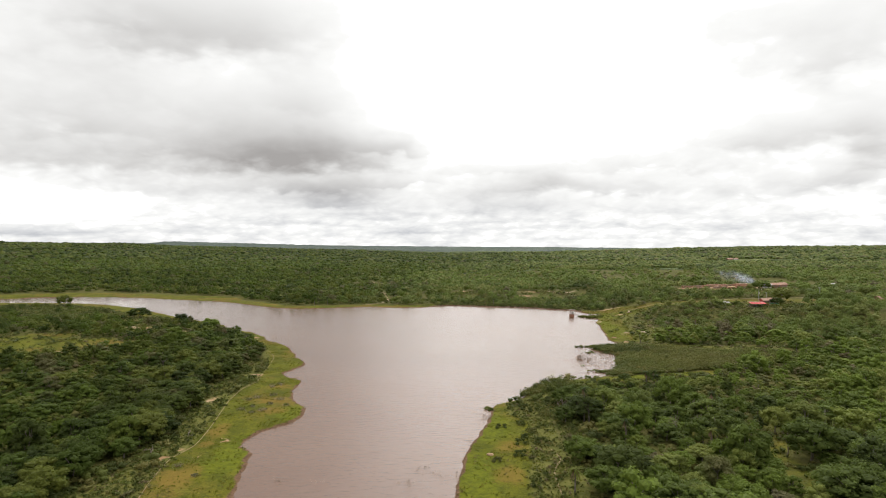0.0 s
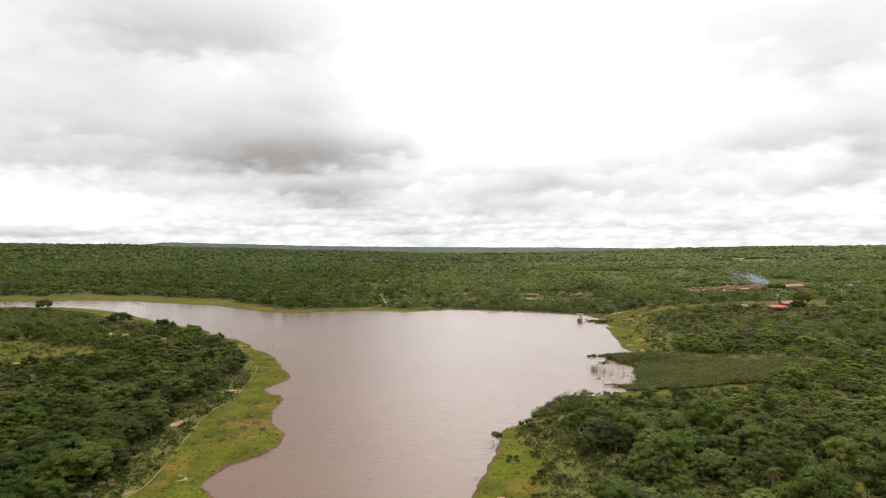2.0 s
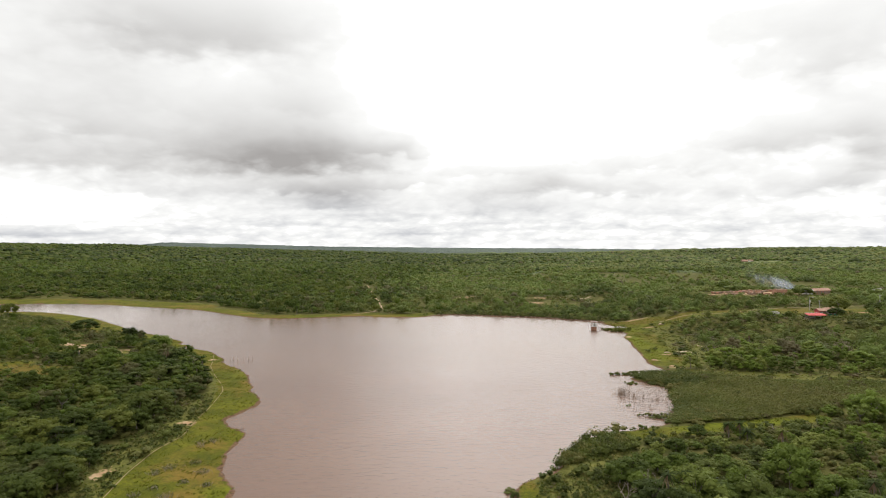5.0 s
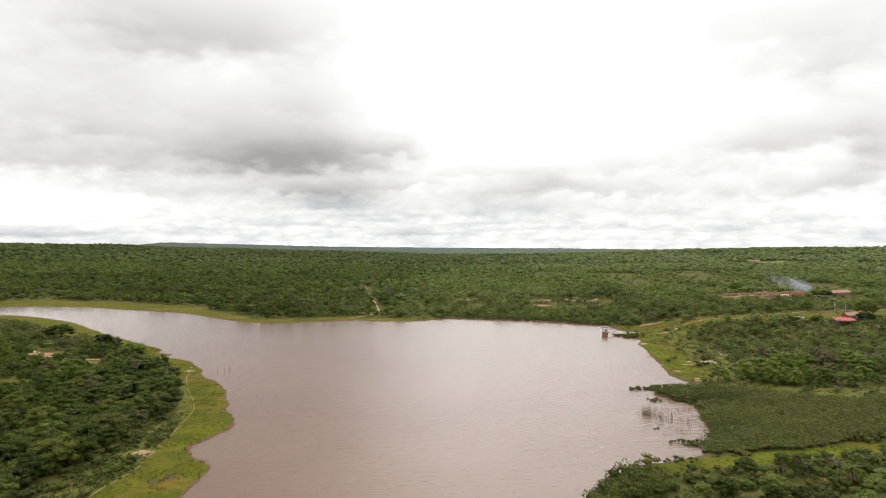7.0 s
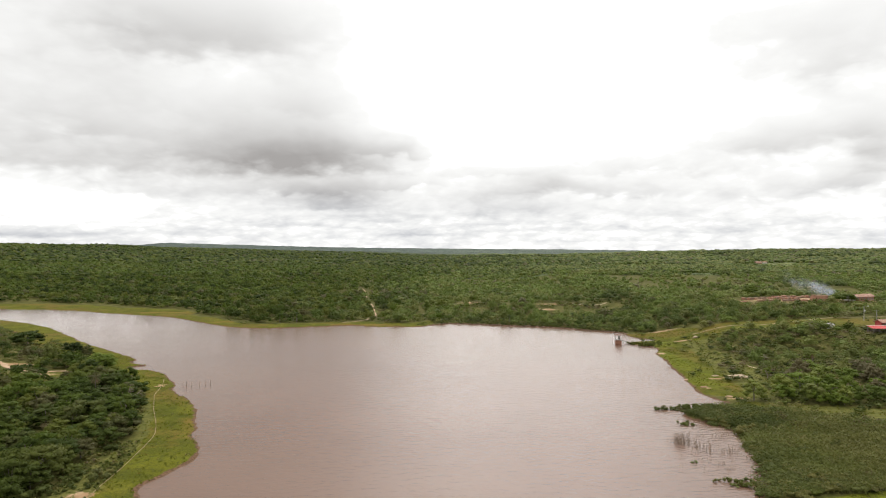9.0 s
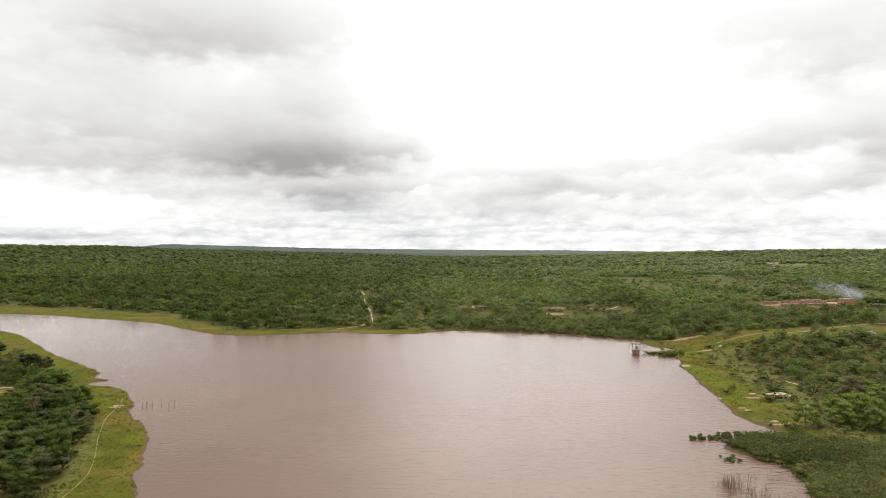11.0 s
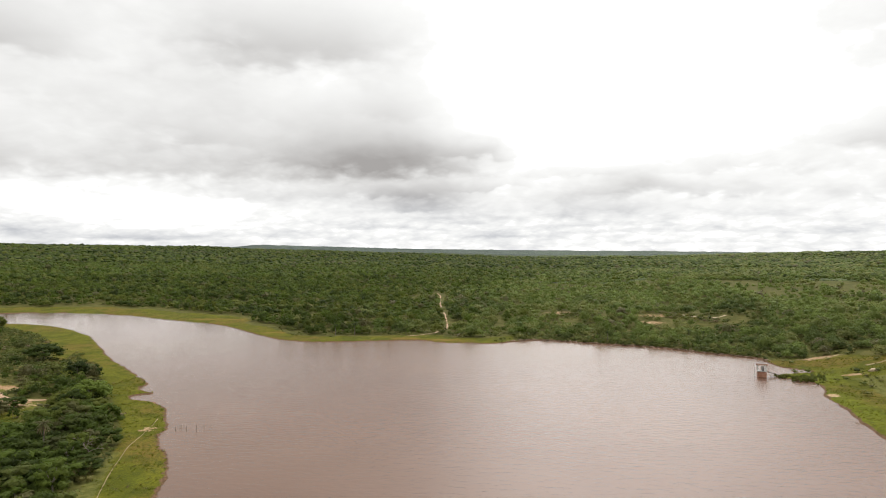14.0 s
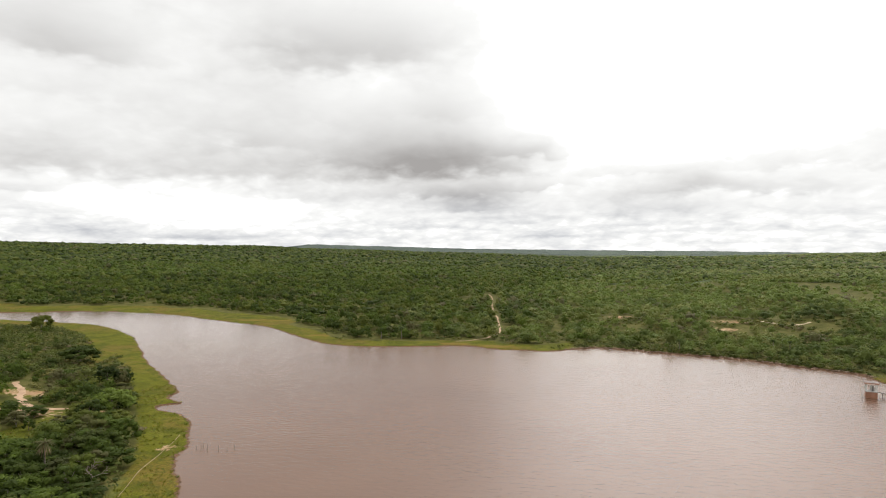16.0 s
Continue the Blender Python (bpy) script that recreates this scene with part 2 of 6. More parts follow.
BARK = plain("bark", (0.10, 0.08, 0.06), (0.22, 0.19, 0.15), 1.5)
DEADWOOD = plain("dead_wood", (0.16, 0.12, 0.09), (0.30, 0.25, 0.20), 1.5)
DRYLEAF = plain("dry_fronds", (0.13, 0.08, 0.045), (0.24, 0.16, 0.09), 1.0)
TRODDEN = plain("trodden_soil", (0.15, 0.105, 0.042), (0.26, 0.19, 0.085), 0.6)
STAINED = plain("stained_slab", (0.12, 0.095, 0.085), (0.22, 0.18, 0.16), 1.0)
SAND = plain("pale_sand", (0.30, 0.215, 0.13), (0.46, 0.36, 0.24), 0.35)
EARTH = plain("red_earth", (0.26, 0.15, 0.085), (0.42, 0.28, 0.17), 0.3)
RUBBLE = plain("dam_rubble", (0.15, 0.085, 0.055), (0.33, 0.23, 0.16), 0.9)
BRICK = plain("fired_brick", (0.26, 0.12, 0.07), (0.38, 0.20, 0.13), 0.8)
CONCRETE = plain("worn_concrete", (0.30, 0.28, 0.26), (0.46, 0.44, 0.41), 0.7)
WHITEWASH = plain("whitewash", (0.62, 0.60, 0.56), (0.78, 0.77, 0.74), 0.5)
TILE = plain("clay_tile", (0.27, 0.14, 0.095), (0.42, 0.26, 0.19), 0.6)
REDPAINT = plain("red_paint", (0.40, 0.05, 0.05), (0.52, 0.10, 0.09), 0.5)
GREENPAINT = plain("green_paint", (0.05, 0.22, 0.14), (0.08, 0.30, 0.19), 0.5)
STEEL = plain("weathered_steel", (0.16, 0.15, 0.14), (0.28, 0.25, 0.23), 2.0, 0.55, 0.2, 0.005, 0.6)


def ground_material():
    m, n, bsdf = surface("ground", 0.95)
    p = place(n)
    lush = n.add("ShaderNodeAttribute", attr="lush").outputs["Fac"]
    bare = n.add("ShaderNodeAttribute", attr="bare").outputs["Fac"]
    shore = n.add("ShaderNodeAttribute", attr="shore").outputs["Fac"]
    big, mid, fine = n.noise(p, 0.035, 4.0, 0.6), n.noise(p, 0.22, 5.0, 0.62), n.noise(p, 2.2, 5.0, 0.65)
    patchy = n.noise(p, 0.11, 4.0, 0.6, 0.4)
    grass = n.mix(n.span(patchy, 0.36, 0.62), (0.058, 0.064, 0.006), (0.106, 0.104, 0.009))
    grass = n.mix(n.span(n.math("ADD", big, n.math("MULTIPLY", n.math("SUBTRACT", mid, 0.5), 0.5)), 0.47, 0.62, 0.0, 0.9), grass, (0.14, 0.09, 0.022))
    grass = n.mix(n.span(mid, 0.50, 0.68, 0.0, 0.55), grass, (0.11, 0.125, 0.012))
    weeds = n.noise(p, 0.8, 6.0, 0.75, 0.3)
    grass = n.mix(n.span(weeds, 0.50, 0.62, 0.0, 0.75), grass, (0.040, 0.046, 0.010))
    grass = n.mix(n.span(fine, 0.45, 0.62, 0.0, 0.65), grass, (0.046, 0.052, 0.010))
    blade = n.noise(p, 5.0, 3.0, 0.7)
    grass = n.mix(n.span(blade, 0.52, 0.66, 0.0, 0.6), grass, (0.165, 0.16, 0.022))
    fresh_growth = n.add("ShaderNodeAttribute", attr="fresh").outputs["Fac"]
    vivid = n.mix(n.span(weeds, 0.4, 0.62), (0.118, 0.132, 0.011), (0.070, 0.080, 0.009))
    grass = n.mix(n.span(n.math("ADD", fresh_growth, n.math("SUBTRACT", mid, 0.5)), 0.25, 0.8, 0.0, 0.8), grass, vivid)
    rust = n.add("ShaderNodeAttribute", attr="rust").outputs["Fac"]
    worn = n.math("ADD", rust, n.math("ADD", n.math("MULTIPLY", n.math("SUBTRACT", mid, 0.5), 1.6), n.math("MULTIPLY", n.math("SUBTRACT", fine, 0.5), 1.2)))
    grass = n.mix(n.span(worn, 0.4, 0.95, 0.0, 0.65), grass, (0.165, 0.105, 0.024))
    # rank dry weeds between the grass and the woods
    weedy = n.add("ShaderNodeAttribute", attr="weedy").outputs["Fac"]
    rank = n.mix(n.span(weeds, 0.38, 0.62), (0.128, 0.122, 0.032), (0.072, 0.078, 0.018))
    rank = n.mix(n.span(blade, 0.5, 0.68, 0.0, 0.4), rank, (0.125, 0.11, 0.042))
    grass = n.mix(n.span(n.math("ADD", weedy, n.math("SUBTRACT", mid, 0.5)), 0.3, 0.7), grass, rank)
    floor = n.mix(n.span(mid, 0.3, 0.7), (0.055, 0.060, 0.013), (0.120, 0.108, 0.034))
    floor = n.mix(n.span(fine, 0.35, 0.75, 0.0, 0.5), floor, (0.045, 0.045, 0.018))
    soil = n.mix(n.span(mid, 0.35, 0.7), (0.27, 0.155, 0.085), (0.42, 0.30, 0.19))
    lip = n.mix(n.span(fine, 0.3, 0.7), (0.06, 0.036, 0.022), (0.16, 0.095, 0.056))
    wob = n.math("MULTIPLY", n.math("SUBTRACT", n.math("ADD", mid, n.math("MULTIPLY", fine, 0.5)), 0.75), 0.9)
    col = n.mix(n.span(n.math("ADD", lush, wob), 0.35, 0.65), floor, grass)
    ragged = n.math("MULTIPLY", n.math("SUBTRACT", n.noise(p, 0.9, 6.0, 0.72, 0.5), 0.5), 3.4)
    col = n.mix(n.span(n.math("ADD", bare, ragged), 0.55, 0.8, 0.0, 0.9), col, soil)
    col = n.mix(n.span(n.math("ADD", shore, n.math("MULTIPLY", wob, 0.5)), 0.4, 0.6), col, lip)
    n.link(col, bsdf.inputs["Base Color"])
    bsdf.inputs["Specular IOR Level"].default_value = 0.04
    bump(n, bsdf, n.math("ADD", mid, n.math("MULTIPLY", fine, 0.6)), 0.5, 0.25)
    return m


def water_material():
    m, n, bsdf = surface("muddy_water", 0.12)
    p = place(n)
    turn = n.add("ShaderNodeMapping")
    n.link(p, turn.inputs[0])
    turn.inputs["Rotation"].default_value = (0, 0, radians(-14))
    turn.inputs["Scale"].default_value = (0.42, 1.0, 1.0)
    ripple = n.noise(turn.outputs[0], 1.0, 3.0, 0.55, 0.6)
    small = n.noise(turn.outputs[0], 2.3, 2.0, 0.5)
    gust = n.noise(turn.outputs[0], 0.016, 3.0, 0.6, 0.5)
    silt = n.noise(p, 0.01, 3.0, 0.6)
    n.link(n.mix(n.span(silt, 0.3, 0.7), (0.114, 0.060, 0.036), (0.138, 0.077, 0.048)), bsdf.inputs["Base Color"])
    bsdf.inputs["IOR"].default_value = 1.333
    h = n.math("ADD", ripple, n.math("MULTIPLY", small, 0.3))
    b = n.add("ShaderNodeBump")
    # the western arm lies in the lee of its bank, the east takes the wind
    across = n.add("ShaderNodeSeparateXYZ")
    n.link(p, across.inputs[0])
    wind = n.span(across.outputs[0], -130.0, 70.0, 0.10, 0.50)
    n.link(n.math("ADD", wind, n.span(gust, 0.3, 0.7, 0.0, 0.14)), b.inputs["Strength"])
    b.inputs["Distance"].default_value = 0.27
    n.link(n.span(across.outputs[0], -130.0, 40.0, 0.14, 0.27), bsdf.inputs["Roughness"])
    n.link(h, b.inputs["Height"])
    n.link(b.outputs[0], bsdf.inputs["Normal"])
    return m


def canopy_material():
    m, n, bsdf = surface("far_canopy", 0.85)
    p = place(n)
    crown, patch, field = n.noise(p, 0.14, 3.0, 0.65), n.noise(p, 0.006, 4.0, 0.6), n.noise(p, 0.0022, 3.0, 0.55)
    spot = n.noise(p, 0.32, 3.0, 0.6)
    col = n.mix(n.span(crown, 0.36, 0.64), (0.032, 0.046, 0.014), (0.120, 0.150, 0.030))
    col = n.mix(n.span(patch, 0.5, 0.75, 0.0, 0.6), col, (0.112, 0.125, 0.026))
    # dark spots paint the shade between crowns onto the smooth sheet
    col = n.mix(n.span(spot, 0.53, 0.66, 0.0, 0.85), col, (0.022, 0.030, 0.012))
    # the canopy colour darkens towards the west
    east = n.add("ShaderNodeSeparateXYZ")
    n.link(p, east.inputs[0])
    col = n.mix(n.span(east.outputs[0], 220.0, -160.0, 0.0, 0.74), col, (0.026, 0.037, 0.011))
    col = n.mix(n.span(field, 0.57, 0.66, 0.0, 0.3), col, (0.16, 0.17, 0.04))
    # distance haze painted in: blue-green mixed over the woods of the last ridge
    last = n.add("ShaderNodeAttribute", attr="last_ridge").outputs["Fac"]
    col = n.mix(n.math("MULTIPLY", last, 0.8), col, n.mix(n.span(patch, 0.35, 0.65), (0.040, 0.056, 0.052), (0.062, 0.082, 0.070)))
    grassy = n.add("ShaderNodeAttribute", attr="open_land").outputs["Fac"]
    col = n.mix(n.math("MULTIPLY", grassy, 0.9), col, n.mix(n.span(crown, 0.4, 0.6), (0.10, 0.12, 0.03), (0.16, 0.17, 0.045)))
    n.link(col, bsdf.inputs["Base Color"])
    bsdf.inputs["Specular IOR Level"].default_value = 0.16
    bump(n, bsdf, n.math("ADD", crown, n.math("MULTIPLY", spot, 0.7)), 1.0, 3.5)
    return m


GROUND, WATER, CANOPY = ground_material(), water_material(), canopy_material()


# ---- mesh helpers ----
def mesh_of(name, verts, tris, mats, index=None, smooth=False, **attributes):
    """A mesh from arrays of corners and triangles, with float attributes on its points."""
    me = bpy.data.meshes.new(name)
    verts, tris = np.asarray(verts, np.float32), np.asarray(tris, np.int32)
    size = tris.shape[1]
    me.vertices.add(len(verts))
    me.vertices.foreach_set("co", verts.ravel())
    me.loops.add(tris.size)
    me.loops.foreach_set("vertex_index", tris.ravel())
    me.polygons.add(len(tris))
    me.polygons.foreach_set("loop_start", np.arange(0, tris.size, size, dtype=np.int32))
    for mat in mats:
        me.materials.append(mat)
    if index is not None:
        me.polygons.foreach_set("material_index", np.asarray(index, np.int32))
    me.polygons.foreach_set("use_smooth", np.full(len(tris), smooth))
    for key, value in attributes.items():
        me.attributes.new(key, "FLOAT", "POINT").data.foreach_set("value", np.asarray(value, np.float32))
    me.update(calc_edges=True)
    return me


def part(name, bm, material, parent, label="", smooth=False):
    """Links a bmesh as one mesh object under a thing or a part."""
    me = bpy.data.meshes.new(name)
    bm.to_mesh(me)
    bm.free()
    me.materials.append(material)
    if smooth:
        me.polygons.foreach_set("use_smooth", np.full(len(me.polygons), True))
    ob = new(name, me)
    ob.parent = parent
    return tagged(ob, label) if label else ob


def box(bm, x0, x1, y0, y1, z0, z1, bevel=0.0):
    made = bmesh.ops.create_cube(bm, size=1.0)["verts"]
    for v in made:
        v.co = Vector(((x0 + x1) / 2 + v.co.x * (x1 - x0), (y0 + y1) / 2 + v.co.y * (y1 - y0), (z0 + z1) / 2 + v.co.z * (z1 - z0)))
    if bevel:
        bmesh.ops.bevel(bm, geom=list({e for v in made for e in v.link_edges}), offset=bevel, segments=1, affect="EDGES")
    return bm


def rod(bm, a, b, r0, r1=None, sides=8):
    a, b = Vector(a), Vector(b)
    r1 = r0 if r1 is None else r1
    turn = (b - a).to_track_quat("Z", "Y").to_matrix().to_4x4()
    bmesh.ops.create_cone(bm, cap_ends=True, segments=sides, radius1=r0, radius2=r1, depth=(b - a).length,
                          matrix=Matrix.Translation((a + b) / 2) @ turn)
    return bm


def fresh():
    return bmesh.new()


# ---- the plan: lake outline and heights ----
WEST = [(-10, 20), (-18, 60), (-27.8, 104.6), (-29.1, 113), (-31.3, 124), (-34.5, 128.3), (-34, 133), (-32, 138.5), (-29, 143), (-27.2, 149.4),
        (-28.8, 155.7), (-33.7, 164.7), (-35.5, 175), (-35.5, 184), (-40.5, 188.5), (-43.5, 194.5), (-41.5, 200), (-40.2, 206), (-41.5, 212),
        (-46.4, 221), (-47.5, 225.5), (-52.6, 238), (-56.2, 245.3), (-61, 251.5), (-67.3, 259), (-69.4, 265), (-75, 273.5), (-82.5, 283.5), (-92.6, 287.3),
        (-95, 291), (-91.8, 294.3), (-97.6, 297), (-100.8, 305), (-108, 311.7), (-123, 325.5), (-140, 341), (-157, 359.2), (-180, 383.2),
        (-193, 394), (-222, 414), (-250, 421), (-300, 424), (-370, 432), (-420, 446)]
NORTH = [(-380, 460), (-329, 453), (-301, 466.5), (-270, 475), (-226, 467.5), (-205, 458), (-178, 446.5), (-146, 431.5), (-113, 401.5), (-96.5, 389),
         (-81, 386), (-66, 389), (-50, 394.5), (-38, 397), (-31, 392), (-18, 392), (-8, 392.5), (4, 402), (15, 402.5), (36, 395.5), (54, 390.5), (68, 381), (82, 372.5)]
EAST = [(84.5, 367), (86.2, 356), (92.5, 350), (86, 346.5), (78.2, 341.8), (82, 335.6), (86, 331), (84, 324), (80.8, 317), (79.6, 305), (76, 288),
        (74.6, 276), (72, 263.5), (71, 255), (73.3, 244.8), (66, 242.6), (58.6, 237.2), (59.5, 231.7), (65.5, 226), (63, 215), (60.3, 206),
        (53, 192), (45, 187.2), (33, 181), (26, 169), (22, 162.3), (15.3, 155.8), (14, 147.3), (11.3, 137), (7.8, 123.4), (5.5, 108), (4, 90),
        (3, 60), (0, 20)]


def rounded(points, steps=3):
    """A closed Catmull-Rom curve through the points."""
    p = np.array(points, float)
    a, b, c, d = np.roll(p, 1, 0), p, np.roll(p, -1, 0), np.roll(p, -2, 0)
    out = []
    for k in range(steps):
        t = k / steps
        out.append(0.5 * (2 * b + (c - a) * t + (2 * a - 5 * b + 4 * c - d) * t * t + (3 * b - a - 3 * c + d) * t**3))
    return np.stack(out, 1).reshape(-1, 2)


SHORE = rounded(WEST + NORTH + EAST)


def hash2(i, j, k=0):
    h = np.sin(i * 127.1 + j * 311.7 + k * 74.7) * 43758.5453
    return h - np.floor(h)


def value_noise(x, y, k=0):
    i, j = np.floor(x), np.floor(y)
    u, v = x - i, y - j
    u, v = u * u * (3 - 2 * u), v * v * (3 - 2 * v)
    return (hash2(i, j, k) * (1 - u) + hash2(i + 1, j, k) * u) * (1 - v) + (hash2(i, j + 1, k) * (1 - u) + hash2(i + 1, j + 1, k) * u) * v


def fbm(x, y, k=0, octaves=3):
    return sum(value_noise(x * 2**o, y * 2**o, k + o) * 0.5**o for o in range(octaves)) / (2 - 0.5 ** (octaves - 1))


def shore_distance(x, y):
    """Metres from the waterline: positive on land."""
    x, y = np.asarray(x, float), np.asarray(y, float)
    best, inside = np.full(x.shape, 1e9), np.zeros(x.shape, bool)
    for (ax, ay), (bx, by) in zip(SHORE, np.roll(SHORE, -1, 0)):
        dx, dy = bx - ax, by - ay
        t = np.clip(((x - ax) * dx + (y - ay) * dy) / (dx * dx + dy * dy + 1e-9), 0, 1)
        best = np.minimum(best, (x - ax - t * dx) ** 2 + (y - ay - t * dy) ** 2)
        if ay != by:
            inside ^= ((ay > y) != (by > y)) & (x < (bx - ax) * (y - ay) / (by - ay) + ax)
    s = np.where(inside, -1, 1) * np.sqrt(best)
    return s + (fbm(x * 0.35, y * 0.35, 3) - 0.5) * np.clip(1.6 - np.abs(s) * 0.1, 0, 1.6) + 0.1


def step(v, lo, hi):
    t = np.clip((v - lo) / (hi - lo), 0, 1)
    return t * t * (3 - 2 * t)


def bell(x, y, cx, cy, rx, ry):
    return np.exp(-(((x - cx) / rx) ** 2) - ((y - cy) / ry) ** 2)


RIDGE_AZ = [-60, -36, -28, -25, -18, -10, 0, 11, 19, 28, 36, 60]
RIDGE_NEAR = [48, 45, 39, 35, 30, 24, 17, 19, 25, 31, 35, 36]
RIDGE_FAR = [40, 40, 45, 72, 61, 46, 38, 35, 27, 28, 30, 30]


def land(x, y, s=None):
    """The height of the ground."""
    x, y = np.asarray(x, float), np.asarray(y, float)
    s = shore_distance(x, y) if s is None else s
    bed = -0.35 + 0.12 * np.clip(s, -14, 0)
    lip = np.where(s > 0, 0.34 * step(s, 0.0, 1.1) - 0.02, np.maximum(bed, -0.02 + 0.9 * np.minimum(s, 0)))
    rise = 0.018 * np.clip(s, 0, 90) + 0.5 * (fbm(x * 0.03, y * 0.03, 11) - 0.4) * step(s, 2, 20)
    d = np.hypot(x - 3, y - 90)
    az = np.degrees(np.arctan2(x - 3, y - 90))
    near, far = np.interp(az, RIDGE_AZ, RIDGE_NEAR), np.interp(az, RIDGE_AZ, RIDGE_FAR)
    t = np.clip((d - 480) / 1120, 0, 1)
    hill = near * t**1.15
    hill = np.where(d > 1600, near + (np.minimum(near, far) - 10 - near) * step(d, 1600, 2600), hill)
    hill = np.where(d > 2600, np.minimum(near, far) - 10 + (far - np.minimum(near, far) + 10) * step(d, 2600, 4300), hill)
    hill = hill + (fbm(x * 0.004, y * 0.004, 21) - 0.5) * 9 * step(d, 650, 1500)
    village = 5.4 * step(y + 0.35 * (x - 160), 290, 324) * step(x, 94, 130) * (1 - step(d, 700, 1000))
    dip = (1.8 * bell(x, y, 60, 494, 75, 24) - 2.2 * bell(x, y, 60, 440, 90, 24)) * step(s, 14, 50)
    yard = 2.6 * bell(x, y, 206, 452, 52, 24)
    return lip + rise + np.where(d > 480, hill, 0) + village + dip + yard


def slope_axis(lo, hi, fine, first, last, grow):
    """Places along an axis: even between lo and hi, then ever wider to first and last."""
    mid = list(np.arange(lo, hi + fine / 2, fine))
    w, up = fine, []
    at = mid[-1]
    while at < last:
        w *= grow
        at += w
        up.append(at)
    w, down = fine, []
    at = mid[0]
    while at > first:
        w *= grow
        at -= w
        down.append(at)
    return np.array(down[::-1] + mid + up)


# bare ground: centre, half widths
BARE_WEST = [(-120, 276, 12, 3.4), (-134, 291, 9, 3.2), (-107, 281, 5, 1.6), (-44.2, 124.7, 1.9, 0.9), (-45.8, 119.6, 1.8, 1.2),
        (-40.6, 121.9, 1.5, 0.6), (-39.5, 131.5, 1.1, 0.35), (-50.3, 189.6, 2.2, 1.8), (-52, 160, 1.6, 3), (-72.5, 263.5, 1.6, 1.5),
        (-84, 285, 2.5, 1.5), (-120, 200, 6, 2), (-128, 222, 7, 2.2), (-95, 214, 6, 1.8), (-37.7, 130, 1.2, 0.8)]
BARE_EAST = [(89, 274, 5, 2.2), (82.5, 273, 2, 1.2), (82.5, 316, 2.5, 2), (75, 262, 1.6, 1.2), (78, 250, 3, 1.3), (100, 342, 4, 1.5),
        (102, 368, 7, 2), (22, 490, 8, 7), (73, 483, 11, 4), (67, 465, 7, 3.4), (92, 444, 2.5, 2), (204, 445, 34, 10), (246, 446, 12, 4), (204, 346, 5, 2.5)]


def bareness(x, y):
    b = np.zeros(np.shape(x))
    for cx, cy, rx, ry in BARE_WEST + BARE_EAST:
        b = np.maximum(b, 1.15 * np.exp(-(((x - cx) / rx) ** 2) - ((y - cy) / ry) ** 2))
    return b


def line_distance(x, y, a, b):
    dx, dy = b[0] - a[0], b[1] - a[1]
    t = np.clip(((x - a[0]) * dx + (y - a[1]) * dy) / (dx * dx + dy * dy), 0, 1)
    return np.hypot(x - a[0] - t * dx, y - a[1] - t * dy)


def wood_edge(y):
    """Where the western woods begin along the near bank."""
    return np.interp(y, [100, 108, 115, 125, 142, 170, 206, 219, 234, 246, 258, 264, 279, 289, 306, 335],
                     [-50.0, -50.0, -49.8, -47.0, -50.5, -53.6, -55.0, -57.4, -63.6, -68.6, -74.6, -79.5, -92.5, -100.0, -116.0, -146.0])


def east_edge(y):
    """Where the eastern trees begin along the near bank."""
    return np.interp(y, [100, 125, 148, 172], [27.0, 27.0, 29.5, 31.0])


def weediness(x, y):
    """Rank weeds: between the western footpath and the woods, and before the eastern trees."""
    path = np.interp(y, [88, 104, 119, 127, 142, 159, 171, 180, 200, 215, 230, 245, 262], [-36, -41.4, -43, -42.8, -44.7, -47.7, -48.6, -46.8, -49.8, -53, -58.5, -66, -72])
    west = step(path - x, -0.6, 1.6) * step(-y, -262, -235) * (x < 0) * (x > wood_edge(y) - 4)
    inner = np.interp(y, [100, 108, 123, 142, 148, 156], [16.5, 17.0, 19.7, 22.0, 18.5, 18.5])
    east = step(x - inner, -1.5, 1.5) * (x < east_edge(y) + 6) * (y < 176)
    cove = step(x - np.interp(y, [222, 245, 265, 300, 330], [78, 80, 84, 90, 97]), -2, 3) * (y > 222) * (y < 338)
    return np.maximum(np.maximum(west, east), 0.85 * cove)


def rusty(x, y):
    """Dry reddish patches in the grass."""
    r = np.zeros(np.shape(x))
    for cx, cy, rx, ry in [(-41.5, 136, 2.6, 7), (-41, 128, 2.2, 4), (-35, 151, 5, 4), (-37.5, 161, 5, 5), (-39, 112, 4, 7), (-40, 176, 4, 6), (-50, 232, 4, 8), (-58, 255, 5, 6),
                           (-86, 292, 8, 3), (14, 112, 4, 6), (16, 127, 3, 5), (-28, 397, 14, 4), (-45, 399, 12, 3), (-160, 452, 18, 6), (-105, 408, 14, 5)]:
        r = np.maximum(r, bell(x, y, cx, cy, rx, ry))
    return r


def lushness(x, y):
    """Fresh green grass: along the eastern cove and on the damp strip by the marsh."""
    f = np.zeros(np.shape(x))
    for cx, cy, rx, ry in [(81, 300, 7, 32), (77, 268, 6, 10), (88, 340, 10, 9), (66, 188, 20, 6), (8, 112, 7, 14), (13, 140, 6, 14), (-34, 122, 5, 14), (-30, 150, 5, 8)]:
        f = np.maximum(f, bell(x, y, cx, cy, rx, ry))
    return f


def far_field(x, y):
    """Pale green fields cut out of the woods on the far slopes."""
    wob = fbm(x * 0.02, y * 0.02, 33) - 0.5
    meadows = bell(x, y, 180, 712, 34, 44) + bell(x, y, 166, 588, 19, 38) + bell(x, y, 425, 806, 46, 15) + bell(x, y, 240, 610, 26, 20)
    return step(meadows + bell(x, y, 500, 985, 75, 75) + 0.5 * wob, 0.42, 0.56)


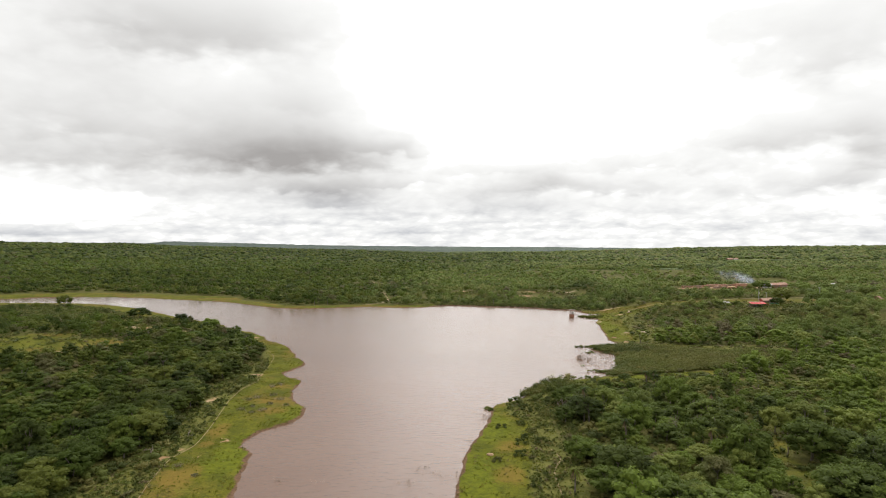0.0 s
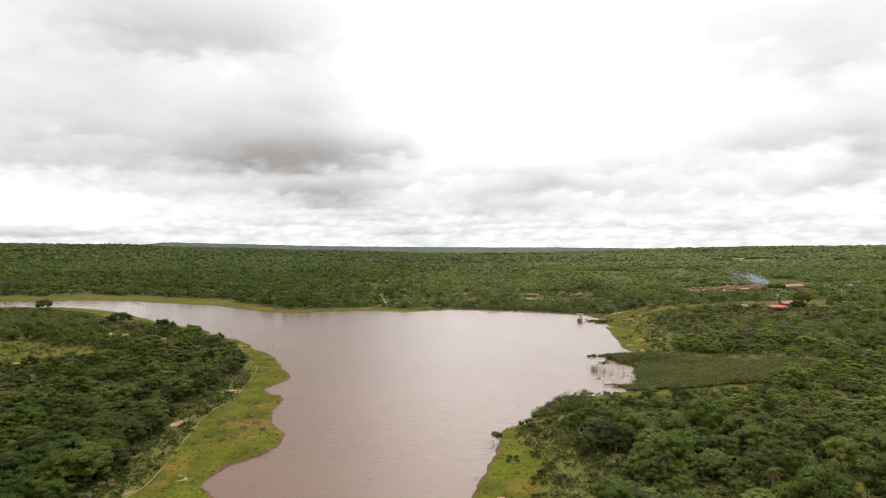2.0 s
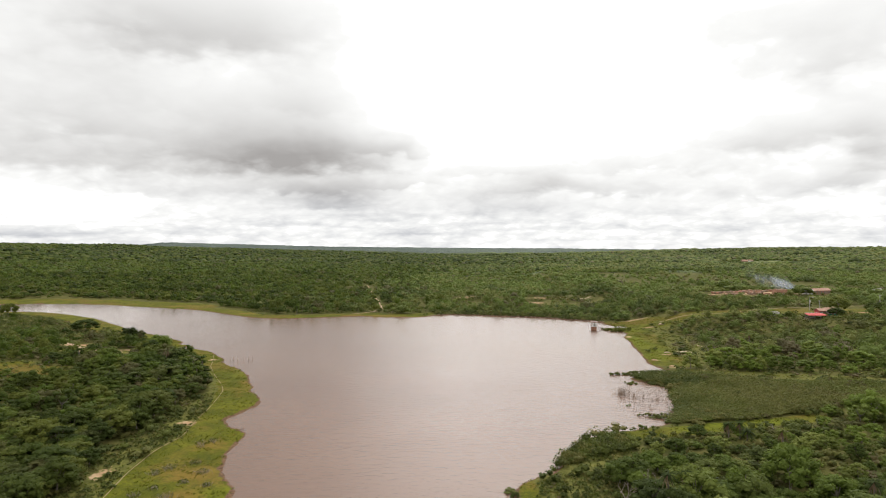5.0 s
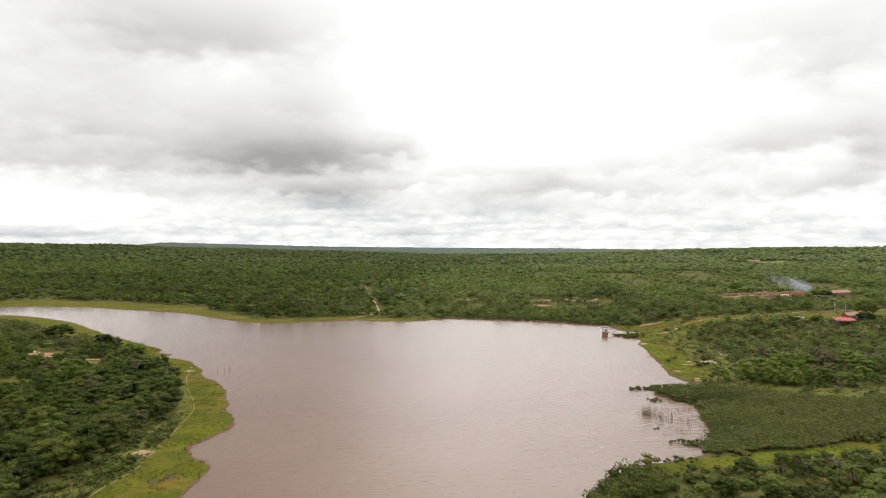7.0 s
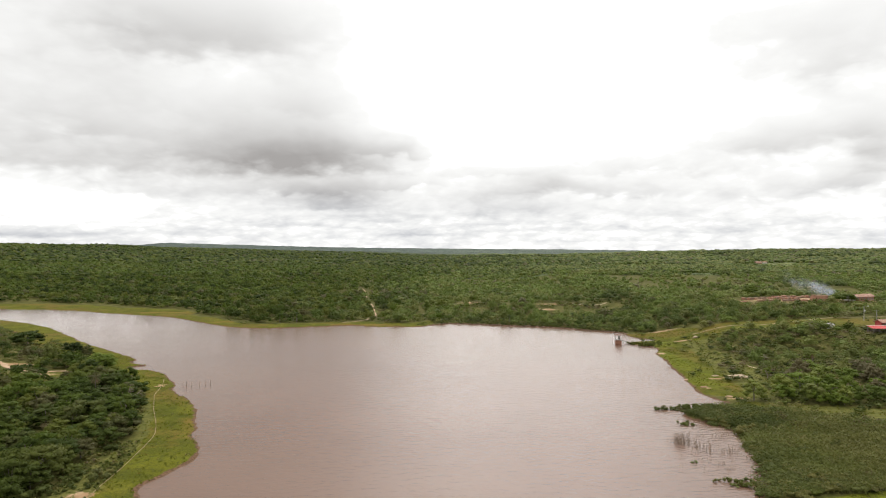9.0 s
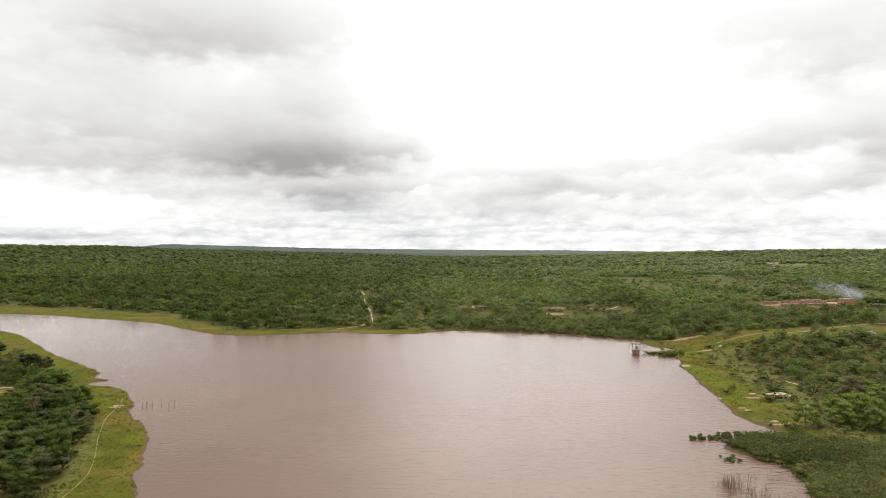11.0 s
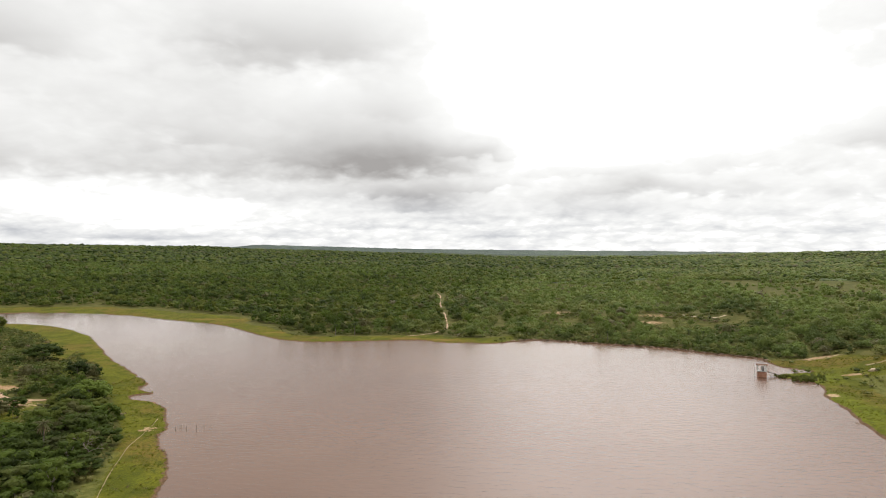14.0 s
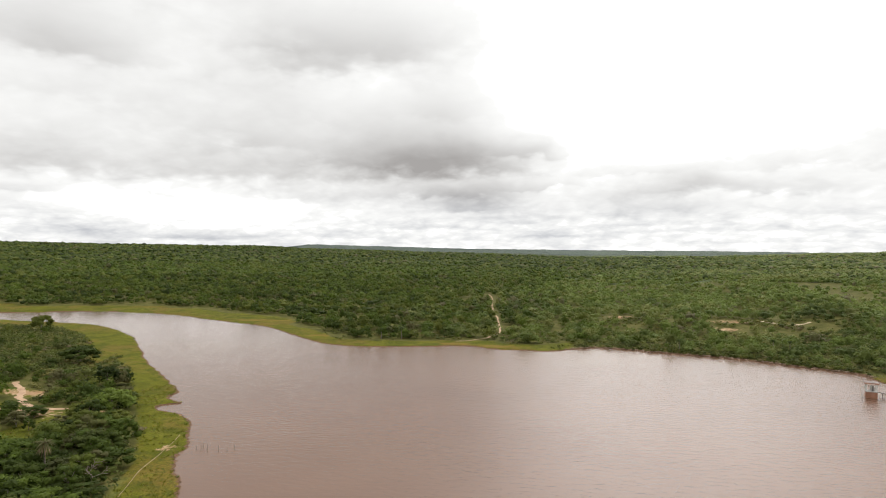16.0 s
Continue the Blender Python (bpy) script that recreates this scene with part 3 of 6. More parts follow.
def openness(x, y, s):
    """How open the ground is: 1 on the grassy margins, 0 under closed woods."""
    wob = (fbm(x * 0.05, y * 0.05, 31) - 0.5)
    west = step(10.0 + 8 * wob - s, -3, 3) * step(x, -10, -25)
    west = np.where((y < 335) & (x < 0), step(x - wood_edge(y) + 5 * wob, -1.2, 1.2), west)
    west = np.maximum(west, step(19 + 8 * wob - s, -3, 3) * step(-x, 130, 160) * (y < 440))
    north = step(12 + 10 * wob - s, -3, 3) * ((y > 384) & (x < 2)) * step(x, 4, -6)
    north = np.maximum(north, step(25 + 14 * wob - s, -3, 3) * ((y > 415) & (x < -140)))
    east = step(10 + 8 * wob - s, -3, 3) * ((x > -5) & (y < 172))
    east = np.where((x > -5) & (y < 160), step(east_edge(y) - 1 - x + 6 * wob, -1.5, 1.5), east)
    cove = step(bell(x, y, 92, 350, 26, 22) + bell(x, y, 89, 303, 20, 40) + bell(x, y, 79, 265, 11, 14) + 0.5 * wob, 0.42, 0.6) * (x > 40)
    strip = step(2.4 + 4 * wob - line_distance(x, y, (36, 180), (86, 192.5)), -1, 1)
    marsh_edge = 0.9 * step(4.6 + 5 * wob - line_distance(x, y, (78, 242), (122, 226)), -1, 1)
    meadow = 0.88 * step(bell(x, y, -150, 236, 52, 40) + 1.4 * wob, 0.34, 0.68)
    brake = 0.5 * step(bell(x, y, 74, 128, 30, 24) + 1.8 * wob, 0.66, 1.0)
    green = step(bell(x, y, 178, 350, 40, 19) + bell(x, y, 132, 350, 24, 10) + bell(x, y, 220, 370, 24, 9), 0.36, 0.55)
    glade = 0.8 * step(bell(x, y, 22, 490, 13, 11) + bell(x, y, 97, 480, 15, 8) + bell(x, y, 72, 480, 15, 13) + bell(x, y, 68, 462, 9, 9), 0.45, 0.65)
    strip = np.clip(strip, 0, 1)
    fields = 0.75 * step(fbm(x * 0.011, y * 0.011, 91) + 0.25 * wob, 0.57, 0.7) * (x > 25) * (y > 405) * (s > 20)
    fields = np.maximum(fields, 0.95 * far_field(x, y))
    o = np.max([west, north, east, cove, strip, marsh_edge, meadow, brake, green, glade, fields], 0)
    return np.clip(np.maximum(o, 0.9 * np.clip(bareness(x, y) * 1.4, 0, 1)), 0, 1)


TRACKS = [[(-47, 405), (-41, 410), (-36, 418), (-33.5, 434), (-36, 455), (-40, 478), (-46, 505), (-54, 555), (-62, 610), (-70, 640)],
          [(108, 350), (122, 352), (138, 351), (158, 361), (180, 370), (214, 378), (262, 391), (330, 410)],
          [(86, 488), (93.5, 481.5), (99.3, 477.6), (107, 480)],
          [(-148, 300), (-137, 292), (-127, 283), (-119, 279.5), (-110, 282)]]


def track_distance(x, y):
    """Metres to the nearest dirt track."""
    best = np.full(np.shape(x), 1e9)
    for points in TRACKS:
        for (ax, ay), (bx, by) in zip(points, points[1:]):
            dx, dy = bx - ax, by - ay
            t = np.clip(((x - ax) * dx + (y - ay) * dy) / (dx * dx + dy * dy), 0, 1)
            best = np.minimum(best, np.hypot(x - ax - t * dx, y - ay - t * dy))
    return best


def build_ground():
    gx = slope_axis(-150, 130, 1.4, -5200, 5200, 1.07)
    gy = slope_axis(92, 420, 1.4, -5200, 5200, 1.07)
    x, y = np.meshgrid(gx, gy)
    s = shore_distance(x, y)
    z = land(x, y, s)
    w, h = len(gx), len(gy)
    i = (np.arange(h - 1)[:, None] * w + np.arange(w - 1)).ravel()
    quads = np.stack([i, i + 1, i + w + 1, i + w], 1)
    dam = step(x, -2, 8) * step(y, 360, 372) * (y > 366)
    o = openness(x, y, s) * (1 - 0.9 * dam)
    lip = np.clip(1.25 - s / (1.15 + 1.4 * dam), 0, 1)
    me = mesh_of("ground", np.stack([x, y, z], -1).reshape(-1, 3), quads, [GROUND], smooth=True,
                 lush=o.ravel(), bare=bareness(x, y).ravel(), weedy=weediness(x, y).ravel(), rust=rusty(x, y).ravel(), fresh=lushness(x, y).ravel(), shore=lip.ravel())
    return tagged(new("ground", me), "grassy banks, red soil and brushy forest floor", "ground", kind="structure")


def build_water():
    """The still sheet of the lake, reaching a little under its banks."""
    xs, ys = np.arange(-440, 112, 6.0), np.arange(2, 494, 6.0)
    x, y = np.meshgrid(xs, ys)
    wet = shore_distance(x, y) < 3.0
    wet = wet[:-1, :-1] | wet[1:, :-1] | wet[:-1, 1:] | wet[1:, 1:]
    w = len(xs)
    i = (np.arange(len(ys) - 1)[:, None] * w + np.arange(w - 1))[wet]
    verts = np.stack([x.ravel(), y.ravel(), np.zeros(x.size)], 1)
    quads = np.stack([i, i + 1, i + w + 1, i + w], 1)
    used = np.unique(quads)
    back = np.full(len(verts), -1)
    back[used] = np.arange(len(used))
    me = mesh_of("water", verts[used], back[quads], [WATER])
    return tagged(new("water", me), "muddy brown reservoir water with wind ripples", "water", kind="structure")


build_ground()
build_water()


# ---- far woods: one bumpy canopy sheet ----
def build_canopy():
    az = np.radians(np.r_[np.arange(-180, -60, 2.0), np.arange(-60, 50, 0.35), np.arange(50, 180.1, 2.0)])
    d, rows = 690.0, []
    while d < 4850:
        rows.append(d)
        d += 7.0 * (d / 800) ** 1.35
    d, a = np.meshgrid(np.array(rows), az, indexing="ij")
    rng = np.random.default_rng(5)
    d = d + rng.uniform(-1.2, 1.2, d.shape) * d / 900
    a = a + rng.uniform(-0.06, 0.06, a.shape) * radians(1) * (np.abs(a) < radians(59))
    x, y = 3 + d * np.sin(a), 90 + d * np.cos(a)
    cell = 6.0 + d / 900
    lump = value_noise(x / cell, y / cell, 41) ** 0.7 * 5.0 + rng.uniform(-1.8, 1.8, d.shape) + fbm(x * 0.02, y * 0.02, 43) * 3
    lump = lump * step(d, 1500, 1700)
    open_land = far_field(x, y)
    lump = lump * (1 - open_land)
    z = land(x, y, np.full(x.shape, 90.0)) + 1.0 + lump
    z[0] -= 3
    z[-1] -= 30
    h, w = d.shape
    i = (np.arange(h - 1)[:, None] * w + np.arange(w - 1)).ravel()
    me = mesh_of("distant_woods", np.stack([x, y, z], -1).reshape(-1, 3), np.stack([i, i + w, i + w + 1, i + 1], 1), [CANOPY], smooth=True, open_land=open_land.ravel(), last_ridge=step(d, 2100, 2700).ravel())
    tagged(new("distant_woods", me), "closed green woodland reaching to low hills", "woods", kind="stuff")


build_canopy()


# ---- plants ----
def ball(level):
    """Corners and triangles of an even ball."""
    bm = bmesh.new()
    bmesh.ops.create_icosphere(bm, subdivisions=level, radius=1.0)
    v = np.array([v.co[:] for v in bm.verts])
    f = np.array([[v.index for v in f.verts] for f in bm.faces])
    bm.free()
    return v, f


ICO_V, ICO_F = ball(1)
BALLS = {level: ball(level) for level in (1, 2, 3)}


class Shape:
    """Corners and triangles gathered with a material index for each triangle."""

    def __init__(self):
        self.v, self.f, self.m, self.n = [], [], [], 0

    def add(self, v, f, mat=0):
        self.v.append(np.asarray(v, float))
        self.f.append(np.asarray(f, int) + self.n)
        self.m.append(np.full(len(f), mat))
        self.n += len(v)

    def done(self):
        return np.concatenate(self.v), np.concatenate(self.f), np.concatenate(self.m)


def tube(shape, points, radii, sides=5, mat=1):
    """A tapered limb through the points."""
    points = np.asarray(points, float)
    rings = []
    for k, p in enumerate(points):
        way = points[min(k + 1, len(points) - 1)] - points[max(k - 1, 0)]
        way = way / (np.linalg.norm(way) + 1e-9)
        side = np.cross(way, (0.3, 0.9, 0.1))
        side /= np.linalg.norm(side) + 1e-9
        up = np.cross(way, side)
        a = np.arange(sides) * 2 * np.pi / sides
        rings.append(p + radii[k] * (np.cos(a)[:, None] * side + np.sin(a)[:, None] * up))
    faces = []
    for k in range(len(points) - 1):
        for j in range(sides):
            a, b = k * sides + j, k * sides + (j + 1) % sides
            faces += [(a, b, b + sides), (a, b + sides, a + sides)]
    shape.add(np.concatenate(rings), faces, mat)


def sprays(shape, rng, centres, radii, count, size, flat=0.85, spread=0.7, mat=0):
    """Leaf sprays: small blades over the lobes, facing out and up."""
    weight = np.array([r * r for r in radii])
    k = rng.choice(len(radii), count, p=weight / weight.sum())
    d = rng.normal(size=(count, 3))
    d[:, 2] = np.where(rng.random(count) < 0.72, np.abs(d[:, 2]), d[:, 2])
    d /= np.linalg.norm(d, axis=1, keepdims=True)
    r = np.asarray(radii)[k][:, None] * rng.uniform(0.82, 1.10, (count, 1))
    at = np.asarray(centres)[k] + d * r * (1, 1, flat)
    normal = d + rng.normal(size=(count, 3)) * spread * 0.6 + (0, 0, 0.3)
    normal /= np.linalg.norm(normal, axis=1, keepdims=True)
    u = np.cross(normal, rng.normal(size=(count, 3)))
    u /= np.linalg.norm(u, axis=1, keepdims=True)
    v = np.cross(normal, u)
    s = (size * rng.uniform(0.6, 1.4, (count, 1)))
    w = s * rng.uniform(0.75, 1.0, (count, 1))
    corners = np.stack([at - u * s * 0.7 - v * w, at + u * s * 0.95, at - u * s * 0.6 + v * w], 1).reshape(-1, 3)
    shape.add(corners, np.arange(count)[:, None] * 3 + (0, 1, 2), mat)


def crown_lobes(rng, radius, height, base, lobes):
    """Leafy lobes over a rough dome."""
    centres, radii = [], []
    for k in range(lobes):
        t = (k + 0.5) / lobes
        a, polar = k * 2.4 + rng.uniform(0, 0.8), math.acos(1 - 1.5 * t)
        q = rng.uniform(0.5, 0.78)
        centres.append((radius * q * math.sin(polar) * math.cos(a), radius * q * math.sin(polar) * math.sin(a),
                        base + height * (0.38 + 0.42 * q * math.cos(polar) * 1.25)))
        radii.append(min(radius, height) * rng.uniform(0.30, 0.46) * (1.25 if lobes < 5 else 1.0 if lobes < 9 else 0.8 if lobes < 14 else 0.68))
    return centres, radii


def tree_shape(rng, radius=3.0, height=6.5, lobes=9, leaves=420, leaf=0.42, trunk=True, flat=0.85, core=0.78, lift=0.16):
    """A broad tree: trunk and limbs (index 1), leafy lobes (index 0)."""
    s = Shape()
    base = height * lift
    centres, radii = crown_lobes(rng, radius, height * (1 - lift), base, lobes)
    for c, r in zip(centres, radii):
        lump = ICO_V * (1 + rng.uniform(-0.22, 0.22, (len(ICO_V), 1)))
        s.add(np.asarray(c) + lump * r * core * (1, 1, flat), ICO_F, 0)
    sprays(s, rng, centres, radii, leaves, leaf, flat)
    if trunk:
        lean = rng.uniform(-0.25, 0.25, 2)
        fork = np.array([lean[0], lean[1], height * 0.34])
        tube(s, [(0, 0, -0.3), fork * 0.5, fork], [0.16, 0.12, 0.10])
        for c in centres[: min(4, len(centres))]:
            c = np.asarray(c)
            tube(s, [fork, (fork + c) / 2 + (0, 0, -0.2), c], [0.08, 0.06, 0.03], 4)
    return s.done()


def dome_shape(rng, radius=2.7, height=5.6, level=2, heads=7, leaves=8, leaf=0.3, rough=0.10, cut=-0.3, blades=0, lobes=0, body=0.7):
    """A crown in one skin: a dome swelling into several heads, broken into small leafy facets, with loose sprays."""
    s = Shape()
    v, f = BALLS[level]
    f = f[(v[f][:, :, 2] > cut).any(1)]
    used = np.unique(f)
    back = np.full(len(v), -1)
    back[used] = np.arange(len(used))
    v, f = v[used], back[f]
    way = rng.normal(size=(heads, 3))
    way[:, 2] = np.abs(way[:, 2]) * 0.8
    way /= np.linalg.norm(way, axis=1, keepdims=True)
    swell = np.exp(-((1 - v @ way.T) / 0.13)).max(1) if heads else 0.0
    r = 0.76 + 0.3 * swell + rng.uniform(-rough, rough, len(v))
    size = np.array([radius, radius * rng.uniform(0.8, 1.0), height * 0.55])
    skin = v * r[:, None] * size * (body if lobes else 1.0) + (0, 0, height * 0.42)
    s.add(skin, f, 0)
    if lobes:
        sprays(s, rng, *crown_lobes(rng, radius, height, 0.0, lobes), leaves, leaf)
    elif leaves:
        sprays(s, rng, [(0, 0, height * 0.42)], [radius * 0.92], leaves, leaf, height * 0.55 / radius)
    if blades:
        k = rng.choice(len(v), blades)
        foot = skin[k] * (0.96, 0.96, 0.92) + rng.normal(size=(blades, 3)) * 0.12
        tip = foot + v[k] * (0.16, 0.16, 0.0) + np.stack([rng.normal(size=blades) * 0.07, rng.normal(size=blades) * 0.07, rng.uniform(0.15, 0.4, blades)], 1)
        side = rng.normal(size=(blades, 3)) * (0.07, 0.07, 0.0)
        s.add(np.stack([foot - side, foot + side, tip], 1).reshape(-1, 3), np.arange(blades)[:, None] * 3 + (0, 1, 2), 0)
    return s.done()


def bush_shape(rng, radius=1.1, height=1.3, lobes=4, leaves=90, leaf=0.28, core=0.62):
    s = Shape()
    centres, radii = crown_lobes(rng, radius, height * 0.8, 0.0, lobes)
    for c, r in zip(centres, radii):
        lump = ICO_V * (1 + rng.uniform(-0.2, 0.2, (len(ICO_V), 1)))
        s.add(np.asarray(c) + lump * r * core * (1, 1, 0.85), ICO_F, 0)
    sprays(s, rng, centres, radii, leaves, leaf, 0.85, 0.9)
    return s.done()


def bare_shape(rng, height=4.0):
    """A leafless tree: forking grey branches."""
    s = Shape()

    def grow(p, way, length, r, level):
        q = p + way * length
        tube(s, [p, (p + q) / 2 + rng.normal(size=3) * 0.06 * length, q], [r, r * 0.8, r * 0.55], 4 if level else 6, 0)
        if level < 3:
            for _ in range(3):
                w = way + rng.normal(size=3) * 0.55 + (0, 0, 0.12)
                grow(q, w / np.linalg.norm(w), length * rng.uniform(0.55, 0.8), r * 0.55, level + 1)

    grow(np.zeros(3), np.array([0.05, 0.02, 1.0]), height * 0.34, 0.13, 0)
    return s.done()


def tuft_shape(rng, blades=7, height=0.4):
    s = Shape()
    for _ in range(blades):
        a, lean = rng.uniform(0, 6.28), rng.uniform(0.1, 0.5)
        o = rng.uniform(-0.22, 0.22, 2)
        h, w = height * rng.uniform(0.6, 1.2), 0.06
        side = np.array([-math.sin(a), math.cos(a), 0]) * w
        foot = np.array([o[0], o[1], -0.03])
        s.add([foot - side, foot + side, foot + (math.cos(a) * lean * h, math.sin(a) * lean * h, h)], [(0, 1, 2)], 0)
    return s.done()


def reed_shape(rng, stems=6, height=2.0, spread=0.5):
    s = Shape()
    for _ in range(stems):
        o, lean = rng.normal(size=2) * spread, rng.normal(size=2) * 0.16
        h = height * rng.uniform(0.5, 1.1)
        tube(s, [(o[0], o[1], -0.5), (o[0] + lean[0] * h, o[1] + lean[1] * h, h)], [0.022, 0.010], 3, 0)
    return s.done()


def planted(name, shapes, spots, mats, label, category, z_off=0.0):
    """One object of many plants. Spots are rows of x, y, turn, width, height, tint, kind."""
    vs, fs, ms, ts, n = [], [], [], [], 0
    spots = np.asarray(spots, float)
    if not len(spots):
        return None
    zs = land(spots[:, 0], spots[:, 1]) + z_off
    for (x, y, turn, wide, tall, tint, kind), z in zip(spots, zs):
        v, f, m = shapes[int(kind) % len(shapes)]
        c, q = math.cos(turn) * wide, math.sin(turn) * wide
        vs.append(np.stack([v[:, 0] * c - v[:, 1] * q + x, v[:, 0] * q + v[:, 1] * c + y, v[:, 2] * tall + z], 1))
        fs.append(f + n)
        ms.append(m)
        ts.append(np.full(len(v), tint))
        n += len(v)
    me = mesh_of(name, np.concatenate(vs), np.concatenate(fs), mats, np.concatenate(ms), tint=np.concatenate(ts))
    return tagged(new(name, me), label, category, kind="stuff")


def scatter(rng, x0, x1, y0, y1, gap, jitter=0.42):
    """Spots on a jittered grid."""
    gx, gy = np.meshgrid(np.arange(x0, x1, gap), np.arange(y0, y1, gap))
    x, y = gx.ravel(), gy.ravel()
    return x + rng.uniform(-jitter, jitter, x.size) * gap, y + rng.uniform(-jitter, jitter, y.size) * gap


MARSH = [(60, 238), (62.5, 224), (59.5, 204), (51, 190.5), (56, 189), (69, 191.3), (82, 195.3), (104, 203), (124, 213), (122, 224), (103, 225), (88, 229), (82.7, 237.5), (71, 242.5)]


def marsh_distance(x, y):
    """Metres from the edge of the marsh: negative inside."""
    x, y = np.asarray(x, float), np.asarray(y, float)
    best, inside = np.full(x.shape, 1e9), np.zeros(x.shape, bool)
    for (ax, ay), (bx, by) in zip(MARSH, MARSH[1:] + MARSH[:1]):
        best = np.minimum(best, line_distance(x, y, (ax, ay), (bx, by)))
        inside ^= ((ay > y) != (by > y)) & (x < (bx - ax) * (y - ay) / (by - ay) + ax)
    return np.where(inside, -1, 1) * best + 2.5 * (fbm(x * 0.2, y * 0.2, 95) - 0.5)


def reed_bed(x, y):
    return step(-marsh_distance(x, y), -0.5, 0.5)


def low_growth(x, y):
    """Where the growth is low scrub rather than woods: 0 to 1."""
    west = step(bell(x, y, -175, 345, 75, 40) + bell(x, y, -250, 400, 55, 26), 0.3, 0.6) * (x < -95)
    patch = 0.6 * step(bell(x, y, -155, 232, 48, 38), 0.25, 0.7)
    east = 0.5 * step(bell(x, y, 112, 300, 22, 70), 0.3, 0.7)
    reeds = step(-marsh_distance(x, y), -3.5, -1.5)
    lane = 0.9 * step(bell(x, y, 192, 415, 36, 17) + bell(x, y, 240, 432, 26, 12) + bell(x, y, 172, 318, 44, 13) + bell(x, y, 22, 468, 14, 24) + bell(x, y, 74, 466, 17, 26) + bell(x, y, 106, 470, 17, 20), 0.35, 0.6)
    rear = y - 402 + (x - 15) * 0.43
    dam = step(x, -6, 4) * step(-x, -98, -84) * (rear > -8) * (rear < 9)
    bank = step(7.0 - line_distance(x, y, (46, 180.5), (84, 187.5)), -1.5, 1.5)
    bank = np.maximum(bank, step(5.0 - line_distance(x, y, (24, 165), (46, 184)), -1.5, 1.5))
    return np.clip(np.max([west, patch, east, reeds * 1.08, dam, bank, lane], 0), 0, 1.08)


def seen(x, y):
    """Inside the stretch of country that the walk looks over."""
    ahead = np.abs(x - 3) < 0.78 * (y - 14) + 8
    west = (-(x - 3) < 1.23 * (y - 166) + 8) & (x < 3)
    return (ahead | west) & (y > 88)


rng = np.random.default_rng(12)
TREES = [tree_shape(rng, rng.uniform(2.6, 3.4), rng.uniform(5.6, 7.4), int(rng.integers(22, 30)), 1700, 0.15, lift=rng.uniform(0.03, 0.14), core=0.74) for _ in range(7)]
NEAR = [tree_shape(rng, rng.uniform(2.4, 3.2), rng.uniform(5.2, 7.0), 13, 500, 0.18, k % 3 == 0, lift=0.03, core=0.74) for k in range(9)]
MID = [dome_shape(rng, rng.uniform(2.1, 2.9), rng.uniform(4.8, 6.4), 1, 0, 240, 0.27, 0.16, -0.3, 0, int(rng.integers(7, 11))) for _ in range(12)]
FAR = [dome_shape(rng, rng.uniform(2.2, 3.0), rng.uniform(4.6, 6.2), 1, 0, 52, 0.42, 0.2, -0.3, 0, int(rng.integers(4, 7)), 0.82) for k in range(14)]
UPPER = [dome_shape(rng, rng.uniform(2.3, 3.0), rng.uniform(4.8, 6.2), 1, 0, 14, 0.6, 0.22, 0.05, 0, 3, 0.9) for k in range(10)]
RIDGE = [dome_shape(rng, 2.7, 5.6, 1, 0, 0, 0.3, 0.22, 0.1) for k in range(10)]
BUSHES = [bush_shape(rng, 1.3, 1.5, 3, 66, 0.18, 0.8) for _ in range(8)]
SMALL = [dome_shape(rng, 1.25, 1.3, 1, 0, 36, 0.2, 0.2, -0.1, 0, 3) for _ in range(8)]
MARSHY = [dome_shape(rng, 1.3, 1.3, 1, 0, 84, 0.15, 0.2, -0.1, 14, 4) for _ in range(10)]
TUFTS = [tuft_shape(rng, 8, 0.24) for _ in range(6)]
WEEDS = [bush_shape(rng, 0.55, 0.6, 2, 18, 0.16, 0.4) for _ in range(6)]
REEDS = [reed_shape(rng) for _ in range(4)]

# distinctive single trees: x, y, width, height, kind of crown
SINGLES = [(-153, 327, 1.9, 1.05), (-121, 302.5, 1.2, 1.0), (-98.2, 279, 1.8, 1.25), (-113.4, 273.6, 1.0, 0.45),
           (55.5, 151, 1.3, 1.35), (58, 156, 1.2, 1.2), (41, 131, 1.4, 1.4), (191.5, 346, 1.9, 1.25),
           (180, 330, 1.2, 0.7), (222, 356, 1.6, 0.9), (224, 436, 1.7, 0.9), (232, 438, 1.5, 0.85), (262, 380, 1.7, 1.1), (205, 490, 2.6, 1.4), (158, 328, 0.9, 0.65), (240, 372, 1.5, 0.9), (212, 352, 1.2, 0.7)]


def tone_at(x, rng):
    """Darker tints are commoner west of the lake."""
    return rng.random() ** 1.4 * 0.85 if x < -30 else 0.36 + 0.64 * rng.random()


def kind_at(x, rng):
    return rng.integers(0, 90) if x > -30 or rng.random() < 0.3 else 7 * rng.integers(0, 12) + rng.integers(0, 4)


